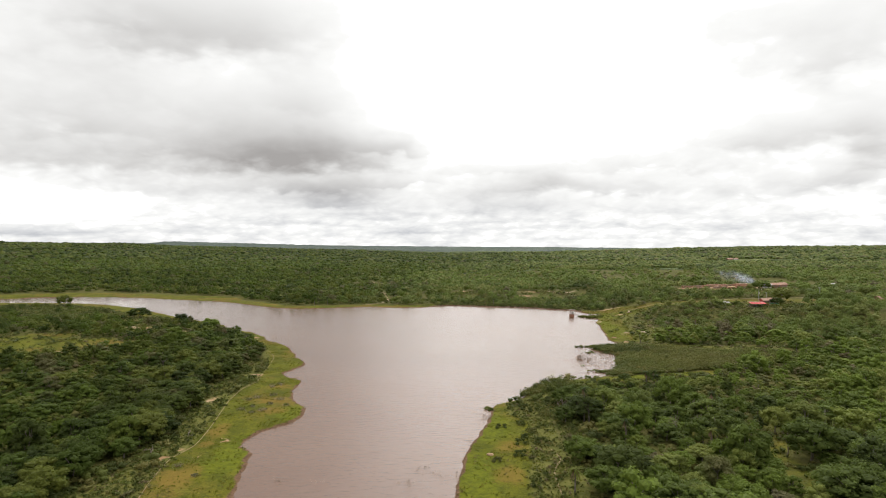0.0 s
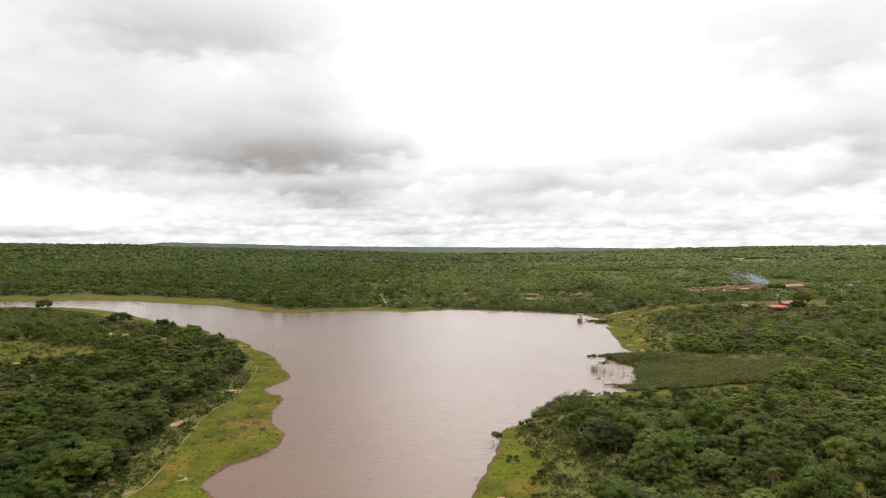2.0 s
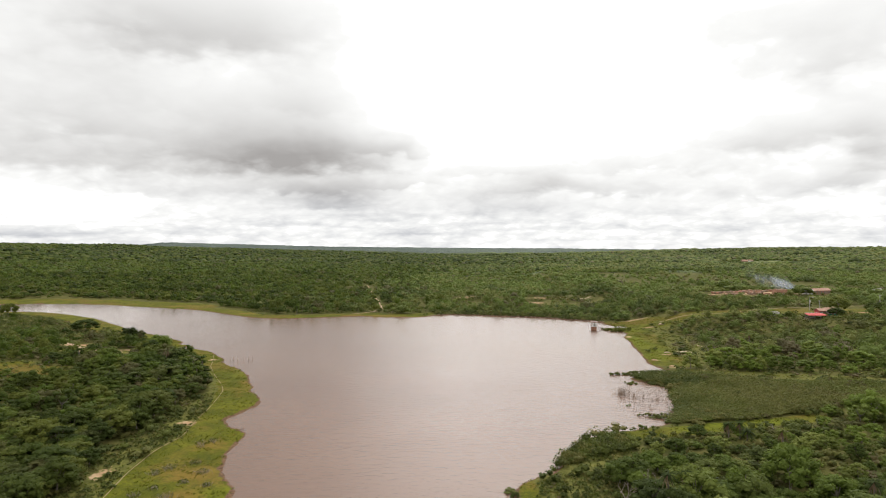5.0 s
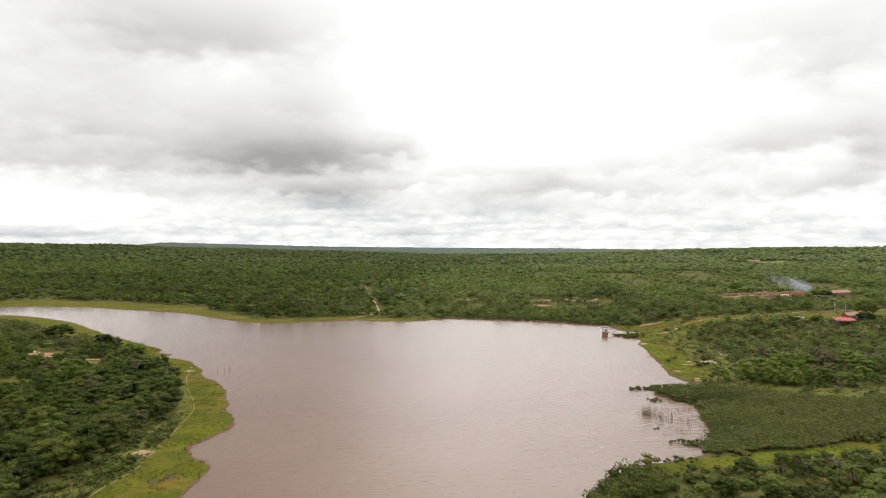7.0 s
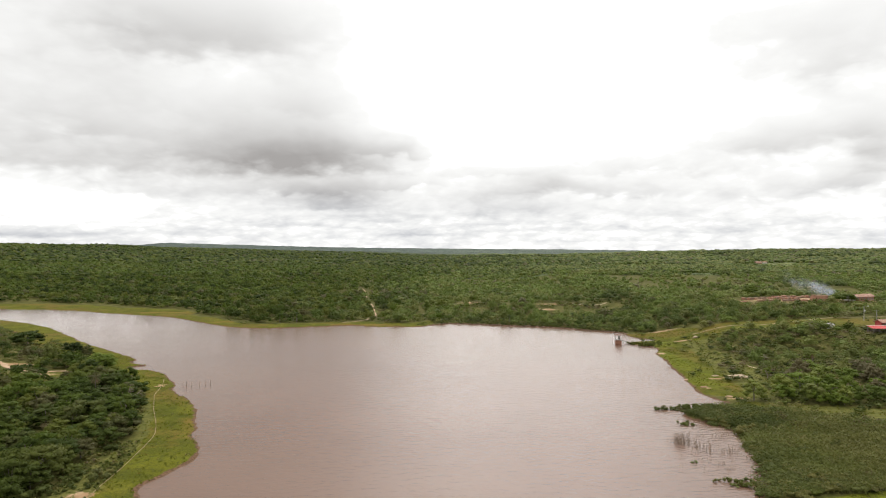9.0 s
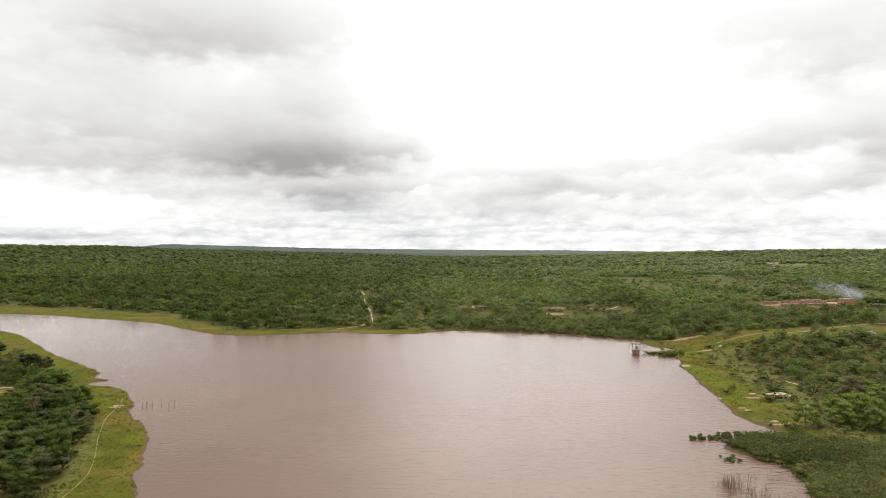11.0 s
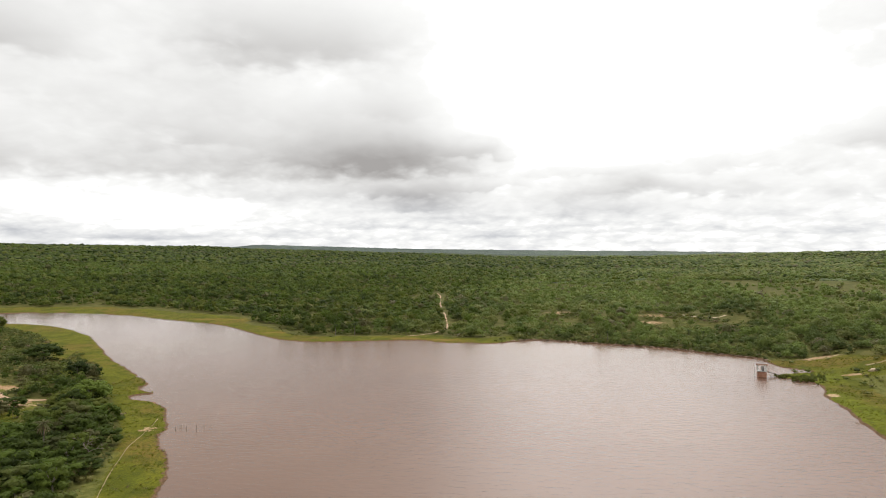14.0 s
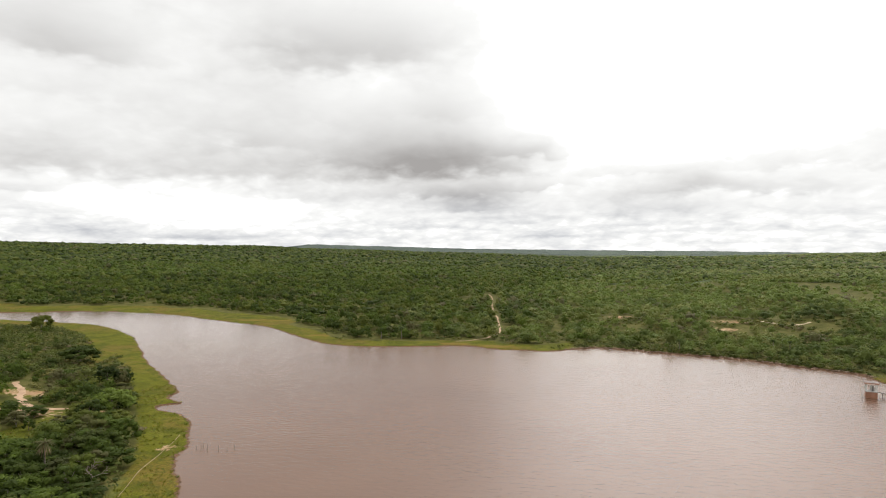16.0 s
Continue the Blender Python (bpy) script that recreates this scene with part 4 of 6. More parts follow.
def wood_spots(rng):
    """Trees over the whole country, thinner where it is open, sorted by their distance from the lake's middle line."""
    rows = []
    x, y = scatter(rng, -340, 330, 70, 560, 3.9)
    s = shore_distance(x, y)
    o, low = openness(x, y, s - np.where(((y < 172) & (x > 0)) | (x < -95), 5.0, 2.0)), low_growth(x, y)
    keep = (s > 2.0) & ~((x > 0) & (y < 172) & (x < east_edge(y))) & seen(x, y) & (rng.random(x.size) > np.clip(o * 1.25, 0, 0.998)) & (rng.random(x.size) > low * 0.93)
    fringe = (x < 0) & (y < 300) & (x > wood_edge(y) - 16)
    keep &= fringe | (fbm(x * 0.06, y * 0.06, 51) + rng.uniform(-0.2, 0.2, x.size) > 0.28)
    keep &= ~((x < 0) & (y < 335) & (x > wood_edge(y) - 1.0 - 2.4 * step(y, 150, 170) * (y < 208) - 1.2 * (y < 150)))
    yard = bell(x, y, 198, 442, 46, 18) + bell(x, y, 176, 346, 38, 18) + bell(x, y, 246, 446, 18, 9) + bell(x, y, 164, 314, 14, 11)
    keep &= (yard < 0.42) & (track_distance(x, y) > 2.3)
    for px, py in zip(x[keep], y[keep]):
        size = 0.5 + 0.85 * rng.random() ** 2.2 if px < 0 or py > 200 else 0.6 + 0.85 * rng.random() ** 1.9
        if 36 < px < 95 and 146 < py < 184:
            size = 0.38 + 0.3 * rng.random()
        if px < 0 and py < 300 and px > wood_edge(py) - 16:
            size = 0.7 + 0.5 * rng.random()
        rows.append((px, py, rng.uniform(0, 6.28), size * rng.uniform(0.85, 1.3), size * rng.uniform(0.62, 1.02), tone_at(px, rng), kind_at(px, rng)))
    return np.array(rows)


WOODS = wood_spots(rng)


def reach(rows):
    """Metres from the stretch of lake below the walk to each plant."""
    x, y = rows[:, 0], rows[:, 1]
    return np.hypot(x - 3, np.maximum(np.abs(y - 90) - 76, 0) + 0.0 * y) + np.maximum(0, y - 240) * 0.3


def split_tree(shape, tone, leaf=LEAF):
    """The trunk and the crown of a tree shape as two meshes."""
    v, f, m = shape
    out = []
    for k, (part_name, mats) in enumerate((("crown", [leaf]), ("trunk", [BARK]))):
        g = f[m == k]
        used = np.unique(g)
        back = np.full(len(v), -1)
        back[used] = np.arange(len(used))
        out.append(mesh_of(part_name, v[used], back[g], mats, tint=np.full(len(used), tone)))
    return out


TONES = (0.1, 0.24, 0.4, 0.18, 0.56, 0.68, 0.85)
TREE_MESHES = [split_tree(s, TONES[k]) for k, s in enumerate(TREES)]
DARK_MESHES = [split_tree(s, TONES[k], DUSKY) for k, s in enumerate(TREES)]


def tree(kind, x, y, turn, wide, tall, label, group="", dark=False):
    ob = tagged(new("tree"), label, "tree", group)
    for part_name, me in zip(("crown", "trunk"), DARK_MESHES[kind] if dark else TREE_MESHES[kind]):
        new(part_name, me).parent = ob
    z = float(land(np.array([x]), np.array([y]))[0])
    ob.matrix_world = Matrix.LocRotScale((x, y, z), Euler((0, 0, turn)), (wide, wide, tall))
    return ob


def plant_woods():
    for k, (x, y, wide, tall) in enumerate(SINGLES):
        tree((1, 3, 6, 2, 5, 6, 4, 0)[k % 8], x, y, k * 1.7, wide, tall, "broad leafy green tree standing clear above the brush", dark=k > 6 or k in (0, 1, 3))
    d = reach(WOODS)
    clear = np.min([np.hypot(WOODS[:, 0] - x, WOODS[:, 1] - y) / (2.4 * w) for x, y, w, _ in SINGLES], 0) > 1
    rows, d = WOODS[clear], d[clear]
    ahead = rows[:, 1] > 96
    order = np.argsort(np.where(ahead, d, 1e6))
    for x, y, turn, wide, tall, tint, kind in rows[order[:280]]:
        label = "low rounded green tree in dense lakeside woods" if tall < 0.95 else "tall green tree with a lobed crown in lakeside woods"
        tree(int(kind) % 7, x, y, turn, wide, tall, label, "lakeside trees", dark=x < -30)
    rest = rows[order[280:]]
    far = np.hypot(rest[:, 0] - 3, rest[:, 1] - 110)
    near, remote = (far < 195) & (rest[:, 1] > 90), far > 365
    west = rng.random(len(rest)) < np.where(rest[:, 1] < 340, rest[:, 0] < -30, step(-rest[:, 0], -60, 120))
    planted("lakeside_woods", NEAR, rest[near & ~west], [LEAF, BARK], "dense green dry forest round the lake", "woods")
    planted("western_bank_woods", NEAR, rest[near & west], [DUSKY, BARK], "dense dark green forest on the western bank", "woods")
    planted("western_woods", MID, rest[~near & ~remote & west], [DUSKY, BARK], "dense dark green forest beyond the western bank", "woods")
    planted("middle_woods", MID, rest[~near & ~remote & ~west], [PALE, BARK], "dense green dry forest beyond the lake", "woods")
    planted("north_western_woods", FAR, rest[remote & west], [DUSKY], "dark green forest north-west of the lake", "woods")
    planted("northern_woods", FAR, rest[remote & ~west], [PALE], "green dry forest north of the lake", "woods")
    # further off
    x, y = scatter(rng, -800, 800, 120, 860, 4.3)
    d = np.hypot(x - 3, y - 90)
    s = shore_distance(x, y)
    keep = seen(x, y) & (d < 730) & (s > 3) & ~((x > -340) & (x < 330) & (y < 560)) & (rng.random(x.size) > openness(x, y, s) * 1.1)
    keep &= (fbm(x * 0.03, y * 0.03, 61) + rng.uniform(-0.25, 0.25, x.size) > 0.30) & (track_distance(x, y) > 2.6)
    x, y = x[keep], y[keep]
    size = 0.62 + 0.62 * rng.random(x.size) ** 1.8
    rows = np.stack([x, y, rng.uniform(0, 6.28, x.size), size * 1.16, size * 0.92, rng.random(x.size) * np.where(x < -30, 1.0, 0.62) + np.where(x < -30, 0, 0.42), rng.integers(0, 90, x.size)], 1)
    # sparser woods round about, out of the walk's sight
    bx, by = scatter(rng, -420, 420, -160, 520, 8.0)
    out = ~seen(bx, by) & (shore_distance(bx, by) > 6) & (np.hypot(bx, by - 130) < 400)
    bx, by = bx[out], by[out]
    extra = np.stack([bx, by, rng.uniform(0, 6.28, bx.size), np.full(bx.size, 1.25), np.full(bx.size, 1.0), rng.random(bx.size), rng.integers(0, 90, bx.size)], 1)
    close = np.hypot(bx - 3, by - 80) < 170
    planted("rear_woods", FAR, extra[close], [LEAF, BARK], "loose green dry forest behind the lake's inlet", "woods")
    rows = np.concatenate([rows, extra[~close]])
    west = rng.random(len(rows)) < step(-rows[:, 0], -60, 120)
    planted("western_slope_woods", FAR, rows[west], [DUSKY], "dark green woods covering the western slopes", "woods")
    # the upper slopes
    x, y = scatter(rng, -900, 800, 300, 1060, 6.2)
    d = np.hypot(x - 3, y - 90)
    keep = (d > 715) & (d < 960) & seen(x, y) & (far_field(x, y) < 0.5) & (fbm(x * 0.02, y * 0.02, 63) + rng.uniform(-0.2, 0.2, x.size) > 0.3)
    x, y = x[keep], y[keep]
    size = 1.0 + 0.6 * rng.random(x.size)
    upper = np.stack([x, y, rng.uniform(0, 6.28, x.size), size * 1.2, size * 0.85, rng.random(x.size), rng.integers(0, 90, x.size)], 1)
    dim = rng.random(x.size) < step(-x, -160, 90)
    far_x, far_y = scatter(rng, -1500, 1150, 500, 1700, 9.0)
    far_d = np.hypot(far_x - 3, far_y - 90)
    keep = (far_d > 950) & (far_d < 1640) & seen(far_x, far_y) & (far_field(far_x, far_y) < 0.5) & (fbm(far_x * 0.01, far_y * 0.01, 65) + rng.uniform(-0.2, 0.2, far_x.size) > 0.3)
    far_x, far_y = far_x[keep], far_y[keep]
    size = 1.15 + 0.75 * rng.random(far_x.size) ** 1.5
    crest = np.stack([far_x, far_y, rng.uniform(0, 6.28, far_x.size), size * 1.4, size * 0.85, rng.random(far_x.size) * 0.8, rng.integers(0, 90, far_x.size)], 1)
    shady = rng.random(far_x.size) < step(-far_x, -420, 60)
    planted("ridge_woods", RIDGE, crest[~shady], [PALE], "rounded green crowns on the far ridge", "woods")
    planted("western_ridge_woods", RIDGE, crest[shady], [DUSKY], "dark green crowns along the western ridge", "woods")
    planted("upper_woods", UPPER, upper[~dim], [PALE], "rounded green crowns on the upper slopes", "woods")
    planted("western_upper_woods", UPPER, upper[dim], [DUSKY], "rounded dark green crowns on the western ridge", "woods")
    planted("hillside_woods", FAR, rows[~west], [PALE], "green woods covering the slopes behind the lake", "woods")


plant_woods()


def umbrella_tree(x, y):
    """A flat-crowned tree on a bare forked trunk."""
    shape = tree_shape(np.random.default_rng(77), 5.4, 8.6, 14, 1700, 0.22, True, 0.85, 0.8, 0.26)
    ob = tagged(new("tree"), "flat-topped umbrella tree on the tip of the bank", "tree")
    for part_name, me in zip(("crown", "trunk"), split_tree(shape, 0.1, DUSKY)):
        new(part_name, me).parent = ob
    ob.location = (x, y, float(land(np.array([x]), np.array([y]))[0]))


umbrella_tree(-227, 383)


def plant_brush():
    # undergrowth between the trees and on the scrubby flats
    x, y = scatter(rng, -260, 200, 92, 420, 2.5)
    s = shore_distance(x, y)
    o, low, reeds = openness(x, y, s), low_growth(x, y), reed_bed(x, y)
    d = np.hypot(x - 3, y - 110)
    chance = np.clip(0.5 + 0.45 * low + 0.25 * (fbm(x * 0.07, y * 0.07, 71) - 0.4) - 1.0 * o, 0.0, 1) + 0.02 * (fbm(x * 0.08, y * 0.08, 73) > 0.55) * (x > -25)
    chance = chance + 0.3 * step(bell(x, y, -150, 235, 62, 45), 0.3, 0.6) + 0.10 * (x > 75) * (y > 250) * o
    chance = chance + np.where((x < 0) & (y < 205), 0.4, 0.1) * weediness(x, y) * (fbm(x * 0.12, y * 0.12, 79) > 0.42)
    edge = 4 * o * (1 - o)
    chance = chance + 0.4 * edge * (fbm(x * 0.15, y * 0.15, 75) > 0.42)
    chance = chance + 0.3 * (x > east_edge(y)) * (y < 176) + 0.45 * (x > 84) * (y > 228) * (y < 340) * weediness(x, y)
    chance = np.where(bareness(x, y) > 0.3, 0.01, chance)
    keep = (s > 0.6) & seen(x, y) & (rng.random(x.size) < chance) & (reeds < 0.5) & (track_distance(x, y) > 1.6)
    x, y, d, edge = x[keep], y[keep], d[keep], edge[keep]
    size = (1 - 0.4 * edge) * (0.45 + 1.0 * rng.random(x.size) ** 1.7)
    rows = np.stack([x, y, rng.uniform(0, 6.28, x.size), size * 1.25, size * 1.05, rng.random(x.size), rng.integers(0, 90, x.size)], 1)
    near = d < 150
    planted("undergrowth", BUSHES, rows[near], [SCRUB], "olive scrub and bushes between the trees", "bushes")
    planted("scrubland", SMALL, rows[~near], [SCRUB], "low olive scrub on the flats beyond", "bushes")
    # scattered brush in the northern clearings and before the brickyard
    x, y = scatter(rng, 0, 260, 400, 530, 2.6)
    s = shore_distance(x, y)
    keep = (s > 8) & (rng.random(x.size) < 0.75 * np.maximum(openness(x, y, s), low_growth(x, y)) * (fbm(x * 0.1, y * 0.1, 99) > 0.4)) & (bareness(x, y) < 0.45) & (track_distance(x, y) > 1.4)
    x, y = x[keep], y[keep]
    size = 0.5 + 1.1 * rng.random(x.size) ** 2
    rows = np.stack([x, y, rng.uniform(0, 6.28, x.size), size * 1.2, size * 1.1, rng.random(x.size), rng.integers(0, 90, x.size)], 1)
    planted("clearing_brush", SMALL, rows, [SCRUB], "loose olive brush in grassy clearings", "bushes")
    # close scrub on the western flat
    x, y = scatter(rng, -270, -95, 285, 412, 1.9)
    s = shore_distance(x, y)
    keep = (s > 2) & seen(x, y) & (rng.random(x.size) < 0.9 * low_growth(x, y) * (1 - openness(x, y, s))) & (track_distance(x, y) > 1.5) & (bareness(x, y) < 0.35)
    x, y = x[keep], y[keep]
    size = 0.6 + 0.7 * rng.random(x.size) ** 1.6
    rows = np.stack([x, y, rng.uniform(0, 6.28, x.size), size * 1.2, size, rng.random(x.size) * 0.7, rng.integers(0, 90, x.size)], 1)
    planted("western_scrub", SMALL, rows, [SCRUB], "close dark green scrub on the western flat", "bushes")
    # the dense bed of marsh shrubs in the eastern bay
    x, y = scatter(rng, 18, 130, 150, 252, 1.12)
    s = shore_distance(x, y)
    mound = step(3.6 - line_distance(x, y, (24, 166.5), (36, 178)), -1.2, 1.2) + step(2.5 - line_distance(x, y, (31, 170.5), (37, 173)), -1.2, 1.2)
    tip = (s > -0.8) & (rng.random(x.size) < 0.62 * mound) & (reed_bed(x, y) < 0.5)
    tip_x, tip_y = x[tip], y[tip]
    keep = (s > -0.8) & (rng.random(x.size) < reed_bed(x, y))
    x, y = x[keep], y[keep]
    size = 0.7 + 0.25 * rng.random(x.size) + 1.5 * (fbm(x * 0.09, y * 0.14, 77) - 0.38)
    size = np.clip(size, 0.45, 1.7) * (0.7 + 0.3 * step(shore_distance(x, y), 0.0, 4.0))
    rows = np.stack([x, y, rng.uniform(0, 6.28, x.size), 0.75 + 0.45 * size, size * 1.05, np.clip(0.2 + 0.3 * rng.random(x.size) + 1.6 * (fbm(x * 0.07, y * 0.11, 78) - 0.45), 0, 1), rng.integers(0, 90, x.size)], 1)
    low = 0.55 + 0.6 * rng.random(tip_x.size)
    tip_rows = np.stack([tip_x, tip_y, rng.uniform(0, 6.28, tip_x.size), low * 1.1, low * 1.3, rng.random(tip_x.size), rng.integers(0, 90, tip_x.size)], 1)
    planted("shore_brush", MARSHY, tip_rows, [SCRUB], "loose grey-olive brush on the point of the shore", "bushes")
    planted("marsh_shrubs", MARSHY, rows, [REED], "dense dark green marsh shrubs at the water's edge", "bushes")
    x, y = scatter(rng, 60, 128, 186, 242, 3.2)
    keep = (marsh_distance(x, y) < -1.0) & (rng.random(x.size) < np.clip(3.0 * (fbm(x * 0.05, y * 0.09, 97) - 0.42), 0, 0.75))
    x, y = x[keep], y[keep]
    size = 0.6 + 0.5 * rng.random(x.size) ** 1.5
    rows = np.stack([x, y, rng.uniform(0, 6.28, x.size), size * 1.3, size * 1.35, 0.15 + 0.05 * rng.random(x.size), rng.integers(0, 90, x.size)], 1)
    planted("tall_marsh_shrubs", BUSHES, rows, [SCRUB], "taller olive shrubs rising out of the marsh", "bushes")
    # brown-green shrubs along the foot of the dam
    x, y = scatter(rng, -8, 92, 362, 415, 1.15)
    s = shore_distance(x, y)
    keep = (s > 0.9) & (s < 7.5) & (rng.random(x.size) < 0.15 + 0.75 * step(x, 8, 36) * step(s, 0.8, 2.4)) & (x - 84 < (y - 372) * 0.6)
    x, y = x[keep], y[keep]
    size = (0.45 + 0.75 * rng.random(x.size) ** 1.6) * (0.55 + 0.45 * step(x, 0, 34))
    rows = np.stack([x, y, rng.uniform(0, 6.28, x.size), size, size * 1.2, rng.random(x.size), rng.integers(0, 90, x.size)], 1)
    planted("dam_shrubs", SMALL, rows, [SCRUB], "dark brown-green shrubs along the foot of the dam", "bushes")
    # rank weeds between the paths and the trees
    x, y = scatter(rng, -62, 34, 96, 215, 0.62)
    s = shore_distance(x, y)
    belt = weediness(x, y)
    keep = (s > 3) & (rng.random(x.size) < belt * np.clip(0.25 + 1.5 * (fbm(x * 0.25, y * 0.25, 83) - 0.3), 0.1, 0.9)) & (bareness(x, y) < 0.4) & seen(x, y)
    x, y = x[keep], y[keep]
    size = 0.5 + 0.9 * rng.random(x.size) ** 2
    rows = np.stack([x, y, rng.uniform(0, 6.28, x.size), size, size, rng.random(x.size), rng.integers(0, 90, x.size)], 1)
    planted("tall_weeds", WEEDS, rows, [SCRUB], "rank olive weeds beside the footpath", "weeds")
    # grass on the banks
    x, y = scatter(rng, -110, 120, 96, 372, 0.6)
    s = shore_distance(x, y)
    keep = (s > 0.5) & (rng.random(x.size) < openness(x, y, s) * np.clip(0.12 + 2.2 * (fbm(x * 0.3, y * 0.3, 81) - 0.42), 0.05, 0.6)) & (bareness(x, y) < 0.3) & seen(x, y)
    x, y = x[keep], y[keep]
    size = 0.6 + 0.9 * rng.random(x.size) ** 2
    rows = np.stack([x, y, rng.uniform(0, 6.28, x.size), size, size, rng.random(x.size), rng.integers(0, 90, x.size)], 1)
    planted("bank_grass", TUFTS, rows, [TUFT], "yellow-green tufts of grass on the lake banks", "grass")


plant_brush()


# ---- trails and roads: thin strips of trodden earth laid on the ground ----
def trail(name, points, width, material, label, category, seed=1):
    p = np.array(points, float)
    fine = []
    for k in range(len(p) - 1):
        a, b, c, d = p[max(k - 1, 0)], p[k], p[k + 1], p[min(k + 2, len(p) - 1)]
        n = max(2, int(np.linalg.norm(c - b) / 1.2))
        for t in np.arange(n) / n:
            fine.append(0.5 * (2 * b + (c - a) * t + (2 * a - 5 * b + 4 * c - d) * t * t + (3 * b - a - 3 * c + d) * t**3))
    fine = np.array(fine + [p[-1]])
    way = np.gradient(fine, axis=0)
    side = np.stack([-way[:, 1], way[:, 0]], 1) / (np.linalg.norm(way, axis=1, keepdims=True) + 1e-9)
    rng = np.random.default_rng(seed)
    fine = fine + side * (fbm(np.arange(len(fine)) * 0.25, np.full(len(fine), seed * 3.1), 5)[:, None] - 0.5) * width * 1.6
    verts, across = [], (-1.0, -0.4, 0.4, 1.0)
    for (x, y), (sx, sy) in zip(fine, side):
        w = width / 2 * rng.uniform(0.55, 1.25)
        for q in across:
            verts.append((x + sx * w * q, y + sy * w * q, 0))
    verts = np.array(verts)
    sunk = np.tile([0.0, 0.05, 0.05, 0.0], len(fine))
    verts[:, 2] = land(verts[:, 0], verts[:, 1]) + 0.02 + sunk
    m = len(across)
    i = (np.arange(len(fine) - 1)[:, None] * m + np.arange(m - 1)).ravel()
    me = mesh_of(name, verts, np.stack([i, i + 1, i + m + 1, i + m], 1), [material], smooth=True)
    return tagged(new(name, me), label, category, kind="structure")


trail("footpath", [(-36, 88), (-41.4, 104), (-43.8, 119), (-42.8, 127.4), (-44.7, 142), (-47.7, 159.4), (-48.6, 171), (-47.6, 180.4), (-48.6, 187.5), (-49.8, 196), (-50.5, 203), (-52, 212), (-54, 220.5), (-58.3, 230),
                   (-63.4, 239.5), (-66.2, 245.5), (-69.5, 253), (-72, 261.6), (-75.5, 271)], 0.18, TRODDEN, "narrow sandy footpath winding along the grassy bank", "footpath")
trail("footpath", [(22.5, 96), (21.4, 103), (22.0, 113), (24.0, 119), (23.4, 124)], 0.3, TRODDEN, "faint sandy footpath through lakeside brush", "footpath", 2)
trail("dirt_track", TRACKS[0], 0.9, EARTH, "pale sandy track climbing into the woods", "road", 3)
trail("dirt_road", TRACKS[1], 1.0, TRODDEN, "pale dirt road past the village green", "road", 5)
trail("dirt_track", TRACKS[2], 1.7, SAND, "pale sandy track crossing a clearing", "road", 6)
trail("dirt_track", TRACKS[3], 1.6, EARTH, "reddish dirt track through scrub", "road", 4)
trail("dirt_track", [(104, 276), (102.5, 284), (101, 291)], 0.8, SAND, "short sandy track in brush", "road", 7)


# ---- rocks, driftwood, reeds in the water ----
def boulder(x, y, sx, sy, sz, material, label, seed, z=0.0):
    bm = fresh()
    bmesh.ops.create_icosphere(bm, subdivisions=3, radius=1.0)
    for v in bm.verts:
        k = 1 + 0.35 * noise.noise(v.co * 1.3 + Vector((seed * 7.1, 0, 0))) + 0.12 * noise.noise(v.co * 4 + Vector((0, seed * 3.3, 0)))
        v.co = Vector((v.co.x * sx * k, v.co.y * sy * k, max(v.co.z, -0.35) * sz * k))
    me = bpy.data.meshes.new("boulder")
    bm.to_mesh(me)
    bm.free()
    me.materials.append(material)
    me.polygons.foreach_set("use_smooth", np.full(len(me.polygons), True))
    ob = tagged(new("boulder", me), label, "rock")
    ob.location = (x, y, float(land(np.array([x]), np.array([y]))[0]) + z)
    return ob


boulder(90.0, 274.5, 2.9, 1.6, 0.7, SAND, "broad pale sandstone outcrop on the grassy shore", 1)
boulder(84.2, 276.5, 1.0, 0.55, 0.35, SAND, "low pale rock in short grass", 2)
boulder(12.1, 121.9, 0.6, 0.42, 0.4, EARTH, "small brown termite mound on the grassy bank", 3)
boulder(74.6, 262.6, 0.9, 0.5, 0.35, EARTH, "flat reddish rock at the waterline", 4)
boulder(76.5, 251.6, 1.0, 0.5, 0.35, EARTH, "flat reddish rock beside marsh shrubs", 5)
boulder(106.5, 343, 1.4, 0.8, 0.7, SAND, "pale boulder in the grass", 6)
boulder(74.3, 273.3, 0.7, 0.45, 0.35, EARTH, "reddish rock at the water's edge", 7)
boulder(-82.6, 284.7, 0.5, 0.35, 0.3, DEADWOOD, "grey tree stump at the waterline", 8)


def riprap():
    """Broken stones along the foot of the dam and on the reddish shore east of it."""
    r = np.random.default_rng(23)
    vs, fs, n = [], [], 0
    x, y = scatter(r, -4, 92, 340, 412, 0.85)
    s = shore_distance(x, y)
    keep = (s > -0.3) & (s < 2.2) & (r.random(x.size) < 0.62) & (y > 366)
    for px, py, pz in zip(x[keep], y[keep], land(x[keep], y[keep])):
        size = r.uniform(0.12, 0.42)
        v = ICO_V * (1 + r.uniform(-0.3, 0.25, (len(ICO_V), 1))) * (size * r.uniform(0.8, 1.5), size, size * 0.65)
        vs.append(v + (px, py, pz + size * 0.15))
        fs.append(ICO_F + n)
        n += len(v)
    me = mesh_of("dam_stones", np.concatenate(vs), np.concatenate(fs), [RUBBLE])
    tagged(new("dam_stones", me), "reddish-brown broken stones along the foot of the dam", "stones", kind="stuff")


riprap()


